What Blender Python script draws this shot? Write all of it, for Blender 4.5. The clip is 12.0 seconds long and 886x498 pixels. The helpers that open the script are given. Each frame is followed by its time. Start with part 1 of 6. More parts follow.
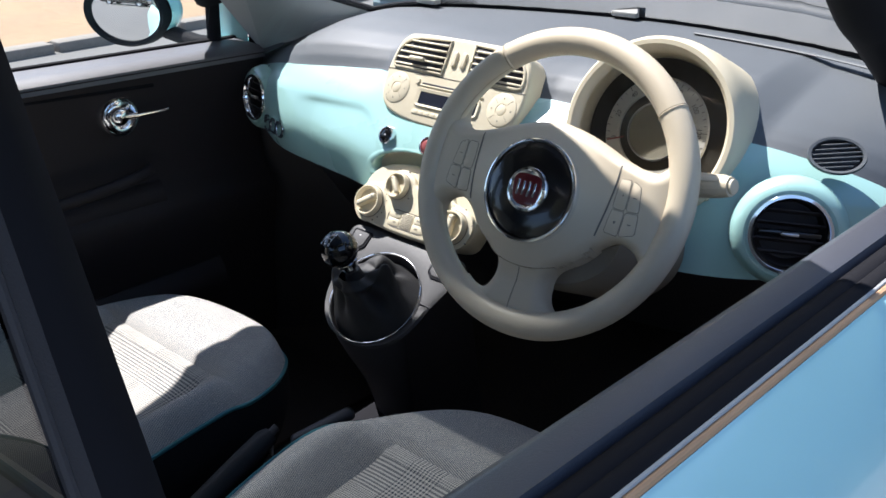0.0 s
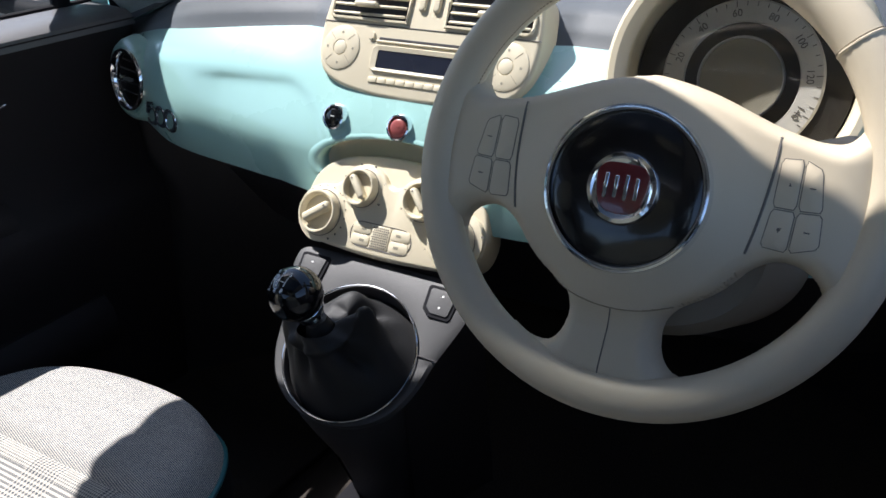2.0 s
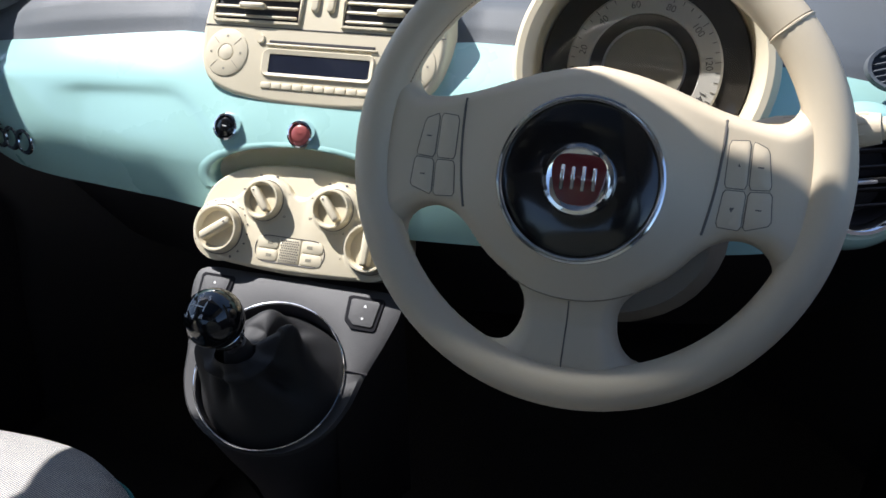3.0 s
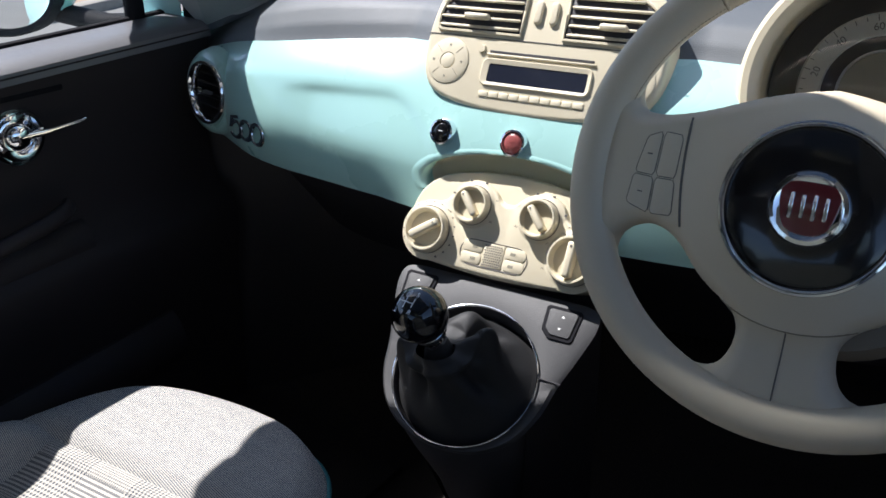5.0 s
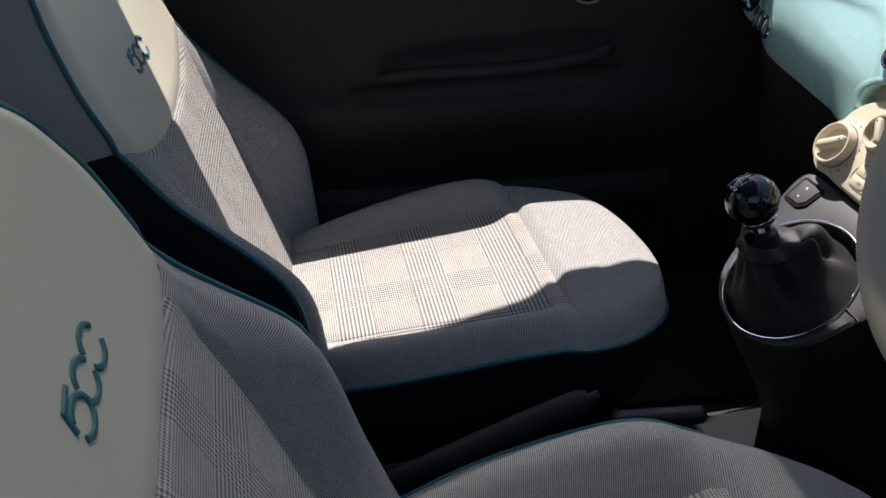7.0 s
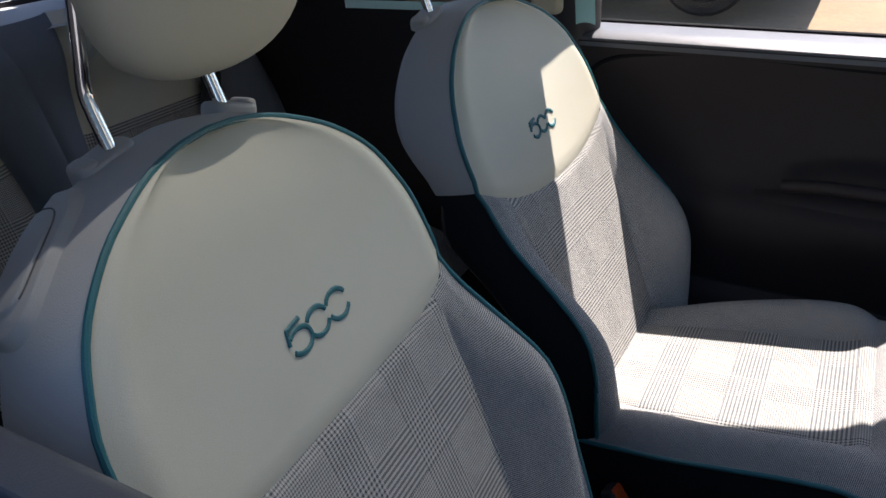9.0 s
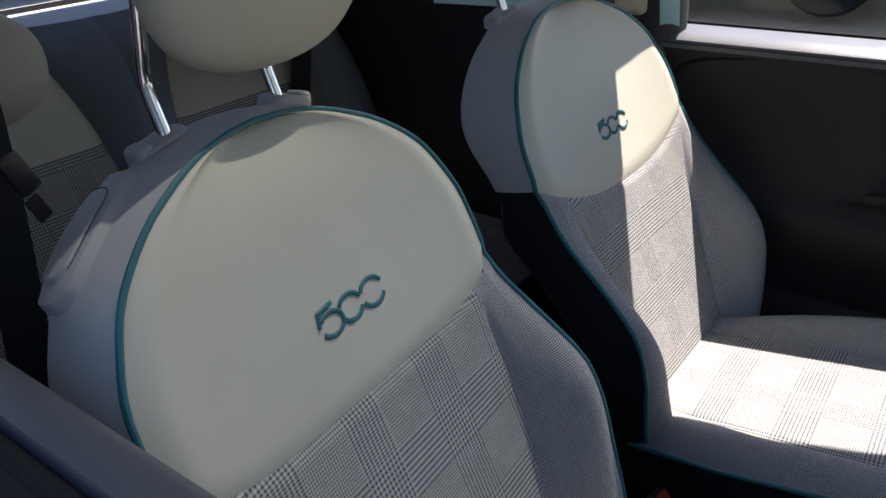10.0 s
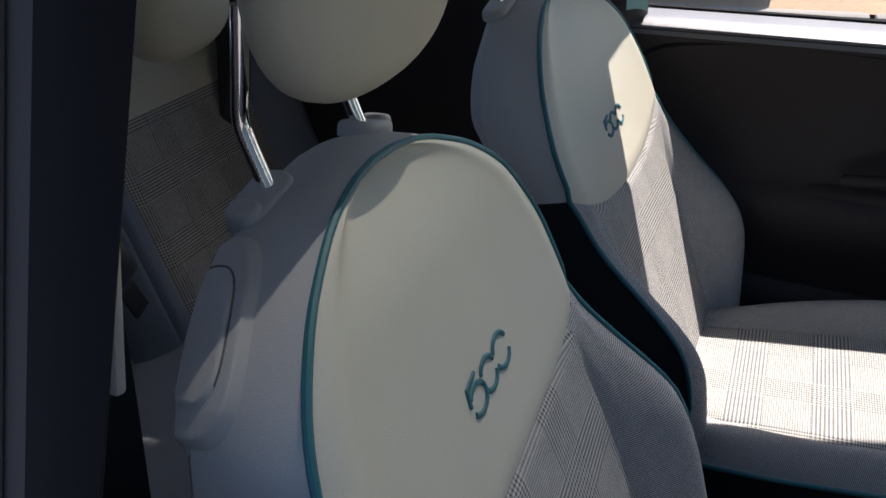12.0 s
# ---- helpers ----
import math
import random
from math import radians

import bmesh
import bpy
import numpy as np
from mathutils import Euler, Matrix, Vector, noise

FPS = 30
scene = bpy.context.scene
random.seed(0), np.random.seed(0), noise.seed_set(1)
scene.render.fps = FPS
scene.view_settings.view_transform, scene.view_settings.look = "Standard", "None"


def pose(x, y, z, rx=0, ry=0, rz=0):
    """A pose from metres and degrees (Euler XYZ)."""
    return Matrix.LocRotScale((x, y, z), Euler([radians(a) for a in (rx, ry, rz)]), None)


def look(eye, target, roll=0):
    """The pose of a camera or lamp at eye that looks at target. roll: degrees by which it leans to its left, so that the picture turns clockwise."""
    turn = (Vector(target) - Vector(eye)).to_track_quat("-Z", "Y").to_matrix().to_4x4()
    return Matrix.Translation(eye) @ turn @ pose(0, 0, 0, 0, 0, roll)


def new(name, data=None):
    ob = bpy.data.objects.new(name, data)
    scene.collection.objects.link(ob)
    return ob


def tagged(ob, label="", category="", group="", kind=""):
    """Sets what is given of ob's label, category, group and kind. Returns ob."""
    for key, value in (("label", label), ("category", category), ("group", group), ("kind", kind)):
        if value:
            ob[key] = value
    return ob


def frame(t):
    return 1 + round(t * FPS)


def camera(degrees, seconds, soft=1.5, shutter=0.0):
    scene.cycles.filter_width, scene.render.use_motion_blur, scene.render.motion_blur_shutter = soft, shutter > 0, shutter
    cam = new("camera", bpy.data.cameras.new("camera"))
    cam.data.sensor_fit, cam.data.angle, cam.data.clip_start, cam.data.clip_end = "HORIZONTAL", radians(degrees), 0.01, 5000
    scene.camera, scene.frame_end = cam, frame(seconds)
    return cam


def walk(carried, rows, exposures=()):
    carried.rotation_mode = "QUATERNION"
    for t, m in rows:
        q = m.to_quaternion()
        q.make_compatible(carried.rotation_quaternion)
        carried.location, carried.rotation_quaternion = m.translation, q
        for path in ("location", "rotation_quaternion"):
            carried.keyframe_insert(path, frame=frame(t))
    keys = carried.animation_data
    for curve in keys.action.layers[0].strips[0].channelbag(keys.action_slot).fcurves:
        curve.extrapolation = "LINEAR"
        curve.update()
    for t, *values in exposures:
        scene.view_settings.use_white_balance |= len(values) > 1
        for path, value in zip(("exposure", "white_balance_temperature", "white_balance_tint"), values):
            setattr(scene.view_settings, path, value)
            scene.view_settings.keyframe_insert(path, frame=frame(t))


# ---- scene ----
cam = camera(54.6, 12.0, soft=1.6)
METRES, EYE, TILT, LEAN, TURN = 1.64, 1.26, -25.0, 0.0, 40.3
BASE = pose(0.832, -0.775, EYE, TILT, LEAN, TURN)
ROWS = [
    (0.0, 0.0, 0.0, 0.0, 0.0, 0.0, -0.0),
    (0.5, -0.0117, 0.0903, 0.0186, -0.27, 0.08, 1.7),
    (1.0, -0.0327, 0.1616, 0.0319, -5.21, -1.53, 4.17),
    (1.5, -0.0348, 0.2186, 0.0438, -6.71, -2.48, 5.31),
    (2.0, -0.0694, 0.2411, 0.0409, -7.87, -2.7, 5.97),
    (2.5, -0.1066, 0.2587, 0.0397, -16.6, -4.57, 8.91),
    (2.7, -0.1121, 0.2647, 0.0445, -18.80, -4.51, 9.90),
    (4.3, -0.1635, 0.2718, 0.0503, -21.37, -2.55, 9.94),
    (4.5, -0.1602, 0.2713, 0.0506, -19.08, -2.72, 9.39),
    (5.0, -0.1393, 0.2672, 0.0523, -7.83, -1.93, 5.84),
    (5.5, -0.0972, 0.2638, 0.0479, 3.73, -3.6, 0.94),
    (6.0, -0.0694, 0.2523, 0.0352, 13.78, -5.64, -4.67),
    (6.5, -0.0186, 0.2317, 0.0154, 24.86, -8.04, -10.6),
    (7.0, 0.0596, 0.2006, 0.0254, 36.38, -11.31, -14.17),
    (7.5, 0.1107, 0.1929, 0.0475, 48.53, -14.79, -15.38),
    (7.7, 0.1264, 0.2019, 0.0517, 53.31, -14.83, -16.18),
    (9.3, 0.2204, 0.2710, 0.0854, 78.28, -20.23, -21.74),
    (9.5, 0.2252, 0.2783, 0.0956, 80.59, -21.53, -21.79),
    (10.0, 0.2268, 0.2881, 0.0988, 82.63, -21.65, -22.13),
    (10.5, 0.2134, 0.2809, 0.0948, 82.54, -22.08, -22.22),
    (11.0, 0.192, 0.2619, 0.0877, 82.05, -22.04, -23.15),
    (11.5, 0.1595, 0.2253, 0.0728, 77.99, -21.44, -23.99),
    (12.0, 0.1164, 0.1707, 0.0521, 69.97, -18.57, -22.06),
]
walk(cam, [(t, BASE @ pose(METRES * x, METRES * y, METRES * z, 90 + pitch, roll, yaw)) for t, x, y, z, yaw, pitch, roll in ROWS], [(0.0, 1.40, 6000, 13), (1.5, 1.24, 6020, 13), (4.5, 1.22, 5960, 13), (6.0, 1.16, 6100, 15), (7.0, 1.06, 6350, 18), (7.7, 1.12, 6380, 18), (9.5, 1.55, 6250, 17), (11.0, 1.54, 6250, 17), (12.0, 1.37, 6300, 17)])

# ---- daylight: sun from the passenger side, a little behind, high ----
SUN = Vector((-0.65, 0.06, 1.0)).normalized()
world = bpy.data.worlds.new("sky")
scene.world = world
world.use_nodes = True
wn = world.node_tree
sky = wn.nodes.new("ShaderNodeTexSky")
sky.sky_type, sky.sun_disc = "NISHITA", False
sky.sun_elevation = math.asin(SUN.z)
sky.sun_rotation = math.atan2(SUN.x, SUN.y)
wn.links.new(sky.outputs[0], wn.nodes["Background"].inputs[0])
wn.nodes["Background"].inputs[1].default_value = 0.102
sun = new("sun", bpy.data.lights.new("sun", "SUN"))
sun.data.energy, sun.data.angle, sun.data.color = 4.65, radians(0.55), (1.0, 0.942, 0.855)
sun.matrix_world = look(SUN * 20, (0, 0, 0))

# ---- materials ----
def material(name, base, rough=0.5, metal=0.0, grain=0.0, grain_scale=600.0, blotch=0.12, blotch_scale=9.0, bump=0.0, coat=0.0, spec=0.5):
    """Base colour with variation at two scales and fine relief."""
    m = bpy.data.materials.new(name)
    m.use_nodes = True
    t = m.node_tree
    b = t.nodes["Principled BSDF"]
    co = t.nodes.new("ShaderNodeTexCoord").outputs["Object"]
    n1, n2 = t.nodes.new("ShaderNodeTexNoise"), t.nodes.new("ShaderNodeTexNoise")
    n1.inputs["Scale"].default_value, n2.inputs["Scale"].default_value = blotch_scale, grain_scale
    n1.inputs["Detail"].default_value, n2.inputs["Detail"].default_value = 5.0, 2.0
    for n in (n1, n2):
        t.links.new(co, n.inputs["Vector"])
    add = t.nodes.new("ShaderNodeMath")
    add.operation = "MULTIPLY_ADD"
    t.links.new(n1.outputs["Fac"], add.inputs[0])
    add.inputs[1].default_value, add.inputs[2].default_value = blotch * 2, 1.0 - blotch - grain
    add2 = t.nodes.new("ShaderNodeMath")
    add2.operation = "MULTIPLY_ADD"
    t.links.new(n2.outputs["Fac"], add2.inputs[0])
    add2.inputs[1].default_value = grain * 2
    t.links.new(add.outputs[0], add2.inputs[2])
    mul = t.nodes.new("ShaderNodeVectorMath")
    mul.operation = "SCALE"
    mul.inputs[0].default_value = base
    t.links.new(add2.outputs[0], mul.inputs["Scale"])
    t.links.new(mul.outputs[0], b.inputs["Base Color"])
    b.inputs["Metallic"].default_value = metal
    b.inputs["Coat Weight"].default_value = coat
    b.inputs["Coat Roughness"].default_value = 0.05
    b.inputs["Specular IOR Level"].default_value = spec
    r = t.nodes.new("ShaderNodeMath")
    r.operation = "MULTIPLY_ADD"
    t.links.new(n1.outputs["Fac"], r.inputs[0])
    r.inputs[1].default_value, r.inputs[2].default_value = rough * 0.3, rough * 0.85
    t.links.new(r.outputs[0], b.inputs["Roughness"])
    if bump:
        bp = t.nodes.new("ShaderNodeBump")
        bp.inputs["Strength"].default_value, bp.inputs["Distance"].default_value = bump, 0.001
        t.links.new(n2.outputs["Fac"], bp.inputs["Height"])
        t.links.new(bp.outputs[0], b.inputs["Normal"])
    return m


def math_node(t, op, a, b=None, c=None):
    n = t.nodes.new("ShaderNodeMath")
    n.operation = op
    for i, v in enumerate((a, b, c)):
        if v is None:
            continue
        if isinstance(v, (int, float)):
            n.inputs[i].default_value = v
        else:
            t.links.new(v, n.inputs[i])
    return n.outputs[0]


def woven(name, light, dark, kind):
    """Woven seat cloth laid out in metres on the UV map: 'rib' fine two-tone ribs, 'check' a glen check."""
    m = bpy.data.materials.new(name)
    m.use_nodes = True
    t = m.node_tree
    b = t.nodes["Principled BSDF"]
    sep = t.nodes.new("ShaderNodeSeparateXYZ")
    t.links.new(t.nodes.new("ShaderNodeUVMap").outputs[0], sep.inputs[0])
    u, v = sep.outputs[0], sep.outputs[1]

    def stripe(x, period, width):
        return math_node(t, "LESS_THAN", math_node(t, "FRACT", math_node(t, "MULTIPLY", x, 1.0 / period)), width)

    if kind == "rib":
        diag = math_node(t, "ADD", v, math_node(t, "MULTIPLY", u, 0.25))
        fac = stripe(diag, 0.0020, 0.55)
    else:
        a = stripe(math_node(t, "ADD", v, 5.0), 0.0052, 0.5)
        c = stripe(math_node(t, "ADD", u, 5.0), 0.0052, 0.5)
        fine_a = stripe(math_node(t, "ADD", v, 5.0), 0.0031, 0.45)
        fine_c = stripe(math_node(t, "ADD", u, 5.0), 0.0031, 0.45)
        bu = stripe(math_node(t, "ADD", u, 5.03), 0.112, 0.45)
        bv = stripe(math_node(t, "ADD", v, 5.0), 0.112, 0.45)
        nu, nv = math_node(t, "SUBTRACT", 1.0, bu), math_node(t, "SUBTRACT", 1.0, bv)
        hound = math_node(t, "MAXIMUM", math_node(t, "MULTIPLY", a, c), math_node(t, "MULTIPLY", math_node(t, "ADD", a, c), 0.42))
        fine = math_node(t, "MULTIPLY", math_node(t, "ADD", fine_a, fine_c), 0.45)
        blocks = ((bu, bv, hound), (nu, bv, math_node(t, "MULTIPLY_ADD", a, 0.7, 0.1)), (bu, nv, math_node(t, "MULTIPLY", math_node(t, "ADD", c, fine_a), 0.5)), (nu, nv, fine))
        fac = 0.0
        for p, q, w in blocks:
            fac = math_node(t, "ADD", math_node(t, "MULTIPLY", math_node(t, "MULTIPLY", p, q), w), fac)
    noise_n = t.nodes.new("ShaderNodeTexNoise")
    noise_n.inputs["Scale"].default_value = 14.0
    mix = t.nodes.new("ShaderNodeMix")
    mix.data_type = "RGBA"
    t.links.new(fac, mix.inputs["Factor"])
    mix.inputs["A"].default_value, mix.inputs["B"].default_value = (*light, 1), (*dark, 1)
    sc = t.nodes.new("ShaderNodeVectorMath")
    sc.operation = "SCALE"
    t.links.new(mix.outputs["Result"], sc.inputs[0])
    t.links.new(math_node(t, "MULTIPLY_ADD", noise_n.outputs["Fac"], 0.3, 0.85), sc.inputs["Scale"])
    t.links.new(sc.outputs[0], b.inputs["Base Color"])
    b.inputs["Roughness"].default_value = 0.9
    b.inputs["Specular IOR Level"].default_value = 0.2
    b.inputs["Sheen Weight"].default_value = 0.04
    bp = t.nodes.new("ShaderNodeBump")
    bp.inputs["Strength"].default_value, bp.inputs["Distance"].default_value = 0.2, 0.0005
    t.links.new(fac, bp.inputs["Height"])
    t.links.new(bp.outputs[0], b.inputs["Normal"])
    return m


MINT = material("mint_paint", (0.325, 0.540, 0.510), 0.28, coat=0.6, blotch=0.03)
# Same mint paint as MINT, made paler to brighten the shaded outer panels.
MINT_LIFTED = material("mint_paint_lifted", (0.44, 0.74, 0.74), 0.25, coat=0.8, blotch=0.03)
CREAM = material("cream_plastic", (0.60, 0.535, 0.39), 0.48, blotch=0.05, grain=0.03, bump=0.12, grain_scale=1500)
IVORY = material("ivory_leather", (0.60, 0.565, 0.445), 0.55, blotch=0.06, grain=0.05, bump=0.25, grain_scale=1100)
RIM = material("ivory_wheel_leather", (0.545, 0.465, 0.34), 0.46, blotch=0.08, grain=0.03, bump=0.16, grain_scale=1500)
CAP = material("black_cap", (0.007, 0.006, 0.006), 0.16, coat=0.5, blotch=0.05)
TEALDARK = material("badge_inlay", (0.02, 0.035, 0.05), 0.4)
PAD = material("grey_dash_plastic", (0.074, 0.084, 0.096), 0.6, blotch=0.06, grain=0.06, bump=0.3, grain_scale=900)
PILLAR = material("grey_trim", (0.38, 0.38, 0.37), 0.7, blotch=0.05, grain=0.08, bump=0.2)
CONSOLE = material("dark_grey_plastic", (0.045, 0.046, 0.05), 0.55, grain=0.1, bump=0.3, grain_scale=1100)
BLACK = material("black_plastic", (0.027, 0.025, 0.028), 0.5, grain=0.1, bump=0.2)
DOORTRIM = material("black_door_trim", (0.0235, 0.020, 0.0215), 0.6, spec=0.3, grain=0.15, bump=0.3, grain_scale=700)
# Sill trim kept paler so the passenger sill reads as sunlit.
SILL_LIT = material("sill_trim_lit", (0.10, 0.10, 0.108), 0.42, grain=0.1, bump=0.3, grain_scale=800)
# Same trim darkened, standing in for shade on the driver's sill.
SILL_SHADED = material("sill_trim_shaded", (0.05, 0.053, 0.066), 0.4, grain=0.1, bump=0.3, grain_scale=800)
SOFTBLACK = material("soft_black_plastic", (0.036, 0.034, 0.037), 0.6, grain=0.1, bump=0.25, grain_scale=1000, spec=0.3)
CONSOLEFACE = material("console_face_plastic", (0.030, 0.030, 0.032), 0.6, grain=0.10, bump=0.25, grain_scale=900)
RUBBER = material("black_rubber", (0.011, 0.011, 0.0135), 0.75, grain=0.05, spec=0.08)
GLOSS = material("gloss_black", (0.006, 0.006, 0.007), 0.07, coat=0.3, blotch=0.02)
CHROME = material("chrome", (0.85, 0.86, 0.88), 0.08, metal=1.0, blotch=0.02)
STEEL = material("brushed_steel", (0.6, 0.6, 0.6), 0.3, metal=1.0, blotch=0.05)
LEATHER = material("black_leather", (0.017, 0.017, 0.018), 0.62, spec=0.35, grain=0.1, bump=0.25, grain_scale=900)
CARPET = material("black_carpet", (0.044, 0.038, 0.034), 0.95, grain=0.7, bump=1.0, grain_scale=500, blotch=0.2, spec=0.1)
TEAL = material("teal_piping", (0.018, 0.135, 0.152), 0.5, grain=0.1, bump=0.4, grain_scale=900)
# Beige shroud plastic with the shade under the wheel put into its colour.
COLUMN_SHADED = material("column_plastic_shaded", (0.20, 0.17, 0.13), 0.6, blotch=0.06, grain=0.06, bump=0.2, grain_scale=1000)
GREYSIDE = material("grey_seat_back", (0.42, 0.41, 0.39), 0.6, blotch=0.05, grain=0.05, bump=0.25, grain_scale=1000)
BLACKCLOTH = material("black_seat_cloth", (0.016, 0.016, 0.018), 0.9, grain=0.2, bump=0.4, spec=0.15)
RED = material("dark_red_enamel", (0.12, 0.015, 0.018), 0.2, coat=0.8, blotch=0.05)
REDBTN = material("red_button", (0.30, 0.075, 0.07), 0.35, blotch=0.1)
ORANGE = material("orange_release", (0.7, 0.10, 0.02), 0.4)
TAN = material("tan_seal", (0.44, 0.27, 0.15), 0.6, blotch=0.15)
WHITEMARK = material("white_print", (0.75, 0.75, 0.75), 0.5)
SEAMLINE = material("seam_thread", (0.24, 0.20, 0.14), 0.7)
GREYMARK = material("grey_print", (0.12, 0.11, 0.10), 0.6)
DIAL = material("dial_face", (0.030, 0.027, 0.022), 0.35, blotch=0.08)
DIALRING = material("dial_ring", (0.28, 0.26, 0.20), 0.4, blotch=0.08)
NUMRING = material("number_ring", (0.60, 0.58, 0.52), 0.4, blotch=0.06)
SCREEN = material("lcd", (0.015, 0.018, 0.03), 0.15, coat=0.6)
BELT = material("black_belt_webbing", (0.02, 0.02, 0.022), 0.7, grain=0.3, bump=0.6, grain_scale=900)
RIB = woven("ribbed_seat_cloth", (0.480, 0.450, 0.398), (0.160, 0.170, 0.186), "rib")
CHECK = woven("glen_check_cloth", (0.51, 0.48, 0.425), (0.075, 0.082, 0.095), "check")
# Ribbed cloth as one plain blue grey: sky-lit shade put into the colour.
RIB_SHADED = material("rib_cloth_shaded", (0.18, 0.202, 0.24), 0.9, blotch=0.08, grain=0.15, grain_scale=900, bump=0.3, spec=0.2)
GROUND = material("sandy_gravel", (0.30, 0.20, 0.115), 0.95, blotch=0.3, blotch_scale=1.5, grain=0.25, grain_scale=30, bump=1.0)
TARMAC = material("tarmac", (0.14, 0.133, 0.125), 0.9, blotch=0.2, blotch_scale=2.0, grain=0.3, grain_scale=120, bump=0.8)
KERBSTONE = material("kerb_concrete", (0.24, 0.21, 0.18), 0.9, blotch=0.2, grain=0.2, grain_scale=80, bump=0.6)
CLADDING = material("blue_grey_cladding", (0.115, 0.165, 0.175), 0.6, blotch=0.12, blotch_scale=0.8)
MIRROR = material("mirror_glass", (0.92, 0.93, 0.94), 0.01, metal=1.0, blotch=0.0)


def glass(name, tint, shine=0.08):
    m = bpy.data.materials.new(name)
    m.use_nodes = True
    t = m.node_tree
    out = t.nodes["Material Output"]
    tr, gl, mx = t.nodes.new("ShaderNodeBsdfTransparent"), t.nodes.new("ShaderNodeBsdfGlossy"), t.nodes.new("ShaderNodeMixShader")
    tr.inputs[0].default_value = (*tint, 1)
    gl.inputs["Roughness"].default_value = 0.01
    fr = t.nodes.new("ShaderNodeFresnel")
    fr.inputs[0].default_value = 1.0 + shine * 5
    t.links.new(fr.outputs[0], mx.inputs[0])
    t.links.new(tr.outputs[0], mx.inputs[1])
    t.links.new(gl.outputs[0], mx.inputs[2])
    t.links.new(mx.outputs[0], out.inputs[0])
    return m


CLEAR = glass("clear_glass", (0.86, 0.90, 0.89))
TINTED = glass("tinted_roof_glass", (0.105, 0.11, 0.106))
SIDEGLASS = glass("dark_side_glass", (0.09, 0.093, 0.105))
PRIVACY = glass("tinted_rear_glass", (0.66, 0.69, 0.72))
COVER = glass("gauge_cover", (0.92, 0.92, 0.92), 0.1)

# ---- builders ----
def thing(name, at=(0, 0, 0), label="", category="", group="", kind=""):
    ob = new(name)
    ob.empty_display_size = 0.05
    ob.matrix_world = Matrix.Translation(at)
    ob["base"] = tuple(at)
    return tagged(ob, label, category, group, kind)


def part(name, bm, mat, parent=None, label="", smooth=True, kind=""):
    """Links a bmesh, laid out in world metres, as one mesh object under a thing or a part."""
    me = bpy.data.meshes.new(name)
    bmesh.ops.recalc_face_normals(bm, faces=bm.faces)
    for f in bm.faces:
        f.smooth = smooth
    bm.to_mesh(me)
    bm.free()
    if smooth:
        me.set_sharp_from_angle(angle=radians(40))
    me.materials.append(mat)
    ob = new(name, me)
    if parent is not None:
        ob.parent = parent
        if parent.type == "EMPTY":
            ob.matrix_parent_inverse = Matrix.Translation(Vector(parent["base"])).inverted()
    return tagged(ob, label, kind=kind)


def frame_of(o, tilt, yaw=0.0):
    """A panel's own axes: x to the right, y up the panel, z out of it towards the cabin; tilt leans its top forward."""
    c, s = math.cos(radians(tilt)), math.sin(radians(tilt))
    m = Matrix(((1, 0, 0, 0), (0, s, -c, 0), (0, c, s, 0), (0, 0, 0, 1)))
    return Matrix.Translation(o) @ Matrix.Rotation(radians(yaw), 4, "Z") @ m


def grid(f, us, vs, uv=None, close_u=False):
    """A sheet of quads f(u, v) with a UV map in metres."""
    bm = bmesh.new()
    lay = bm.loops.layers.uv.new("uv")
    rows = [[bm.verts.new(f(u, v)) for u in us] for v in vs]
    n = len(us)
    for j in range(len(vs) - 1):
        for i in range(n if close_u else n - 1):
            k = (i + 1) % n
            face = bm.faces.new((rows[j][i], rows[j][k], rows[j + 1][k], rows[j + 1][i]))
            uvs = ((us[i], vs[j]), (us[k], vs[j]), (us[k], vs[j + 1]), (us[i], vs[j + 1]))
            for loop, (a, b) in zip(face.loops, uvs):
                loop[lay].uv = uv(a, b) if uv else (a, b)
    return bm


def span(a, b, n):
    return [a + (b - a) * i / n for i in range(n + 1)]


def smooth_line(points, n=8, closed=False):
    """A Catmull-Rom line through points."""
    p = [Vector(q) for q in points]
    out, k = [], len(p)
    for i in range(k if closed else k - 1):
        a, b, c, d = (p[(i + j) % k] if closed else p[min(max(i + j, 0), k - 1)] for j in (-1, 0, 1, 2))
        for s in range(n):
            t = s / n
            out.append(0.5 * (2 * b + (c - a) * t + (2 * a - 5 * b + 4 * c - d) * t * t + (3 * b - a - 3 * c + d) * t ** 3))
    return out if closed else out + [p[-1]]


def tube(points, r, n=10, closed=False, flat=1.0, up=(0, 0, 1), radii=None):
    """A tube along a line; flat squeezes it along up."""
    p = [Vector(q) for q in points]
    bm, rings = bmesh.new(), []
    for i, q in enumerate(p):
        a, b = (p[i - 1], p[(i + 1) % len(p)]) if closed else (p[max(i - 1, 0)], p[min(i + 1, len(p) - 1)])
        d = (b - a).normalized()
        side = d.cross(Vector(up))
        side = side.normalized() if side.length > 1e-5 else d.orthogonal().normalized()
        top = side.cross(d).normalized()
        rr = radii[i] if radii else r
        rings.append([bm.verts.new(q + rr * (math.cos(2 * math.pi * k / n) * side + flat * math.sin(2 * math.pi * k / n) * top)) for k in range(n)])
    for i in range(len(p) if closed else len(p) - 1):
        a, b = rings[i], rings[(i + 1) % len(p)]
        for k in range(n):
            bm.faces.new((a[k], a[(k + 1) % n], b[(k + 1) % n], b[k]))
    if not closed:
        bm.faces.new(rings[0][::-1]), bm.faces.new(rings[-1])
    return bm


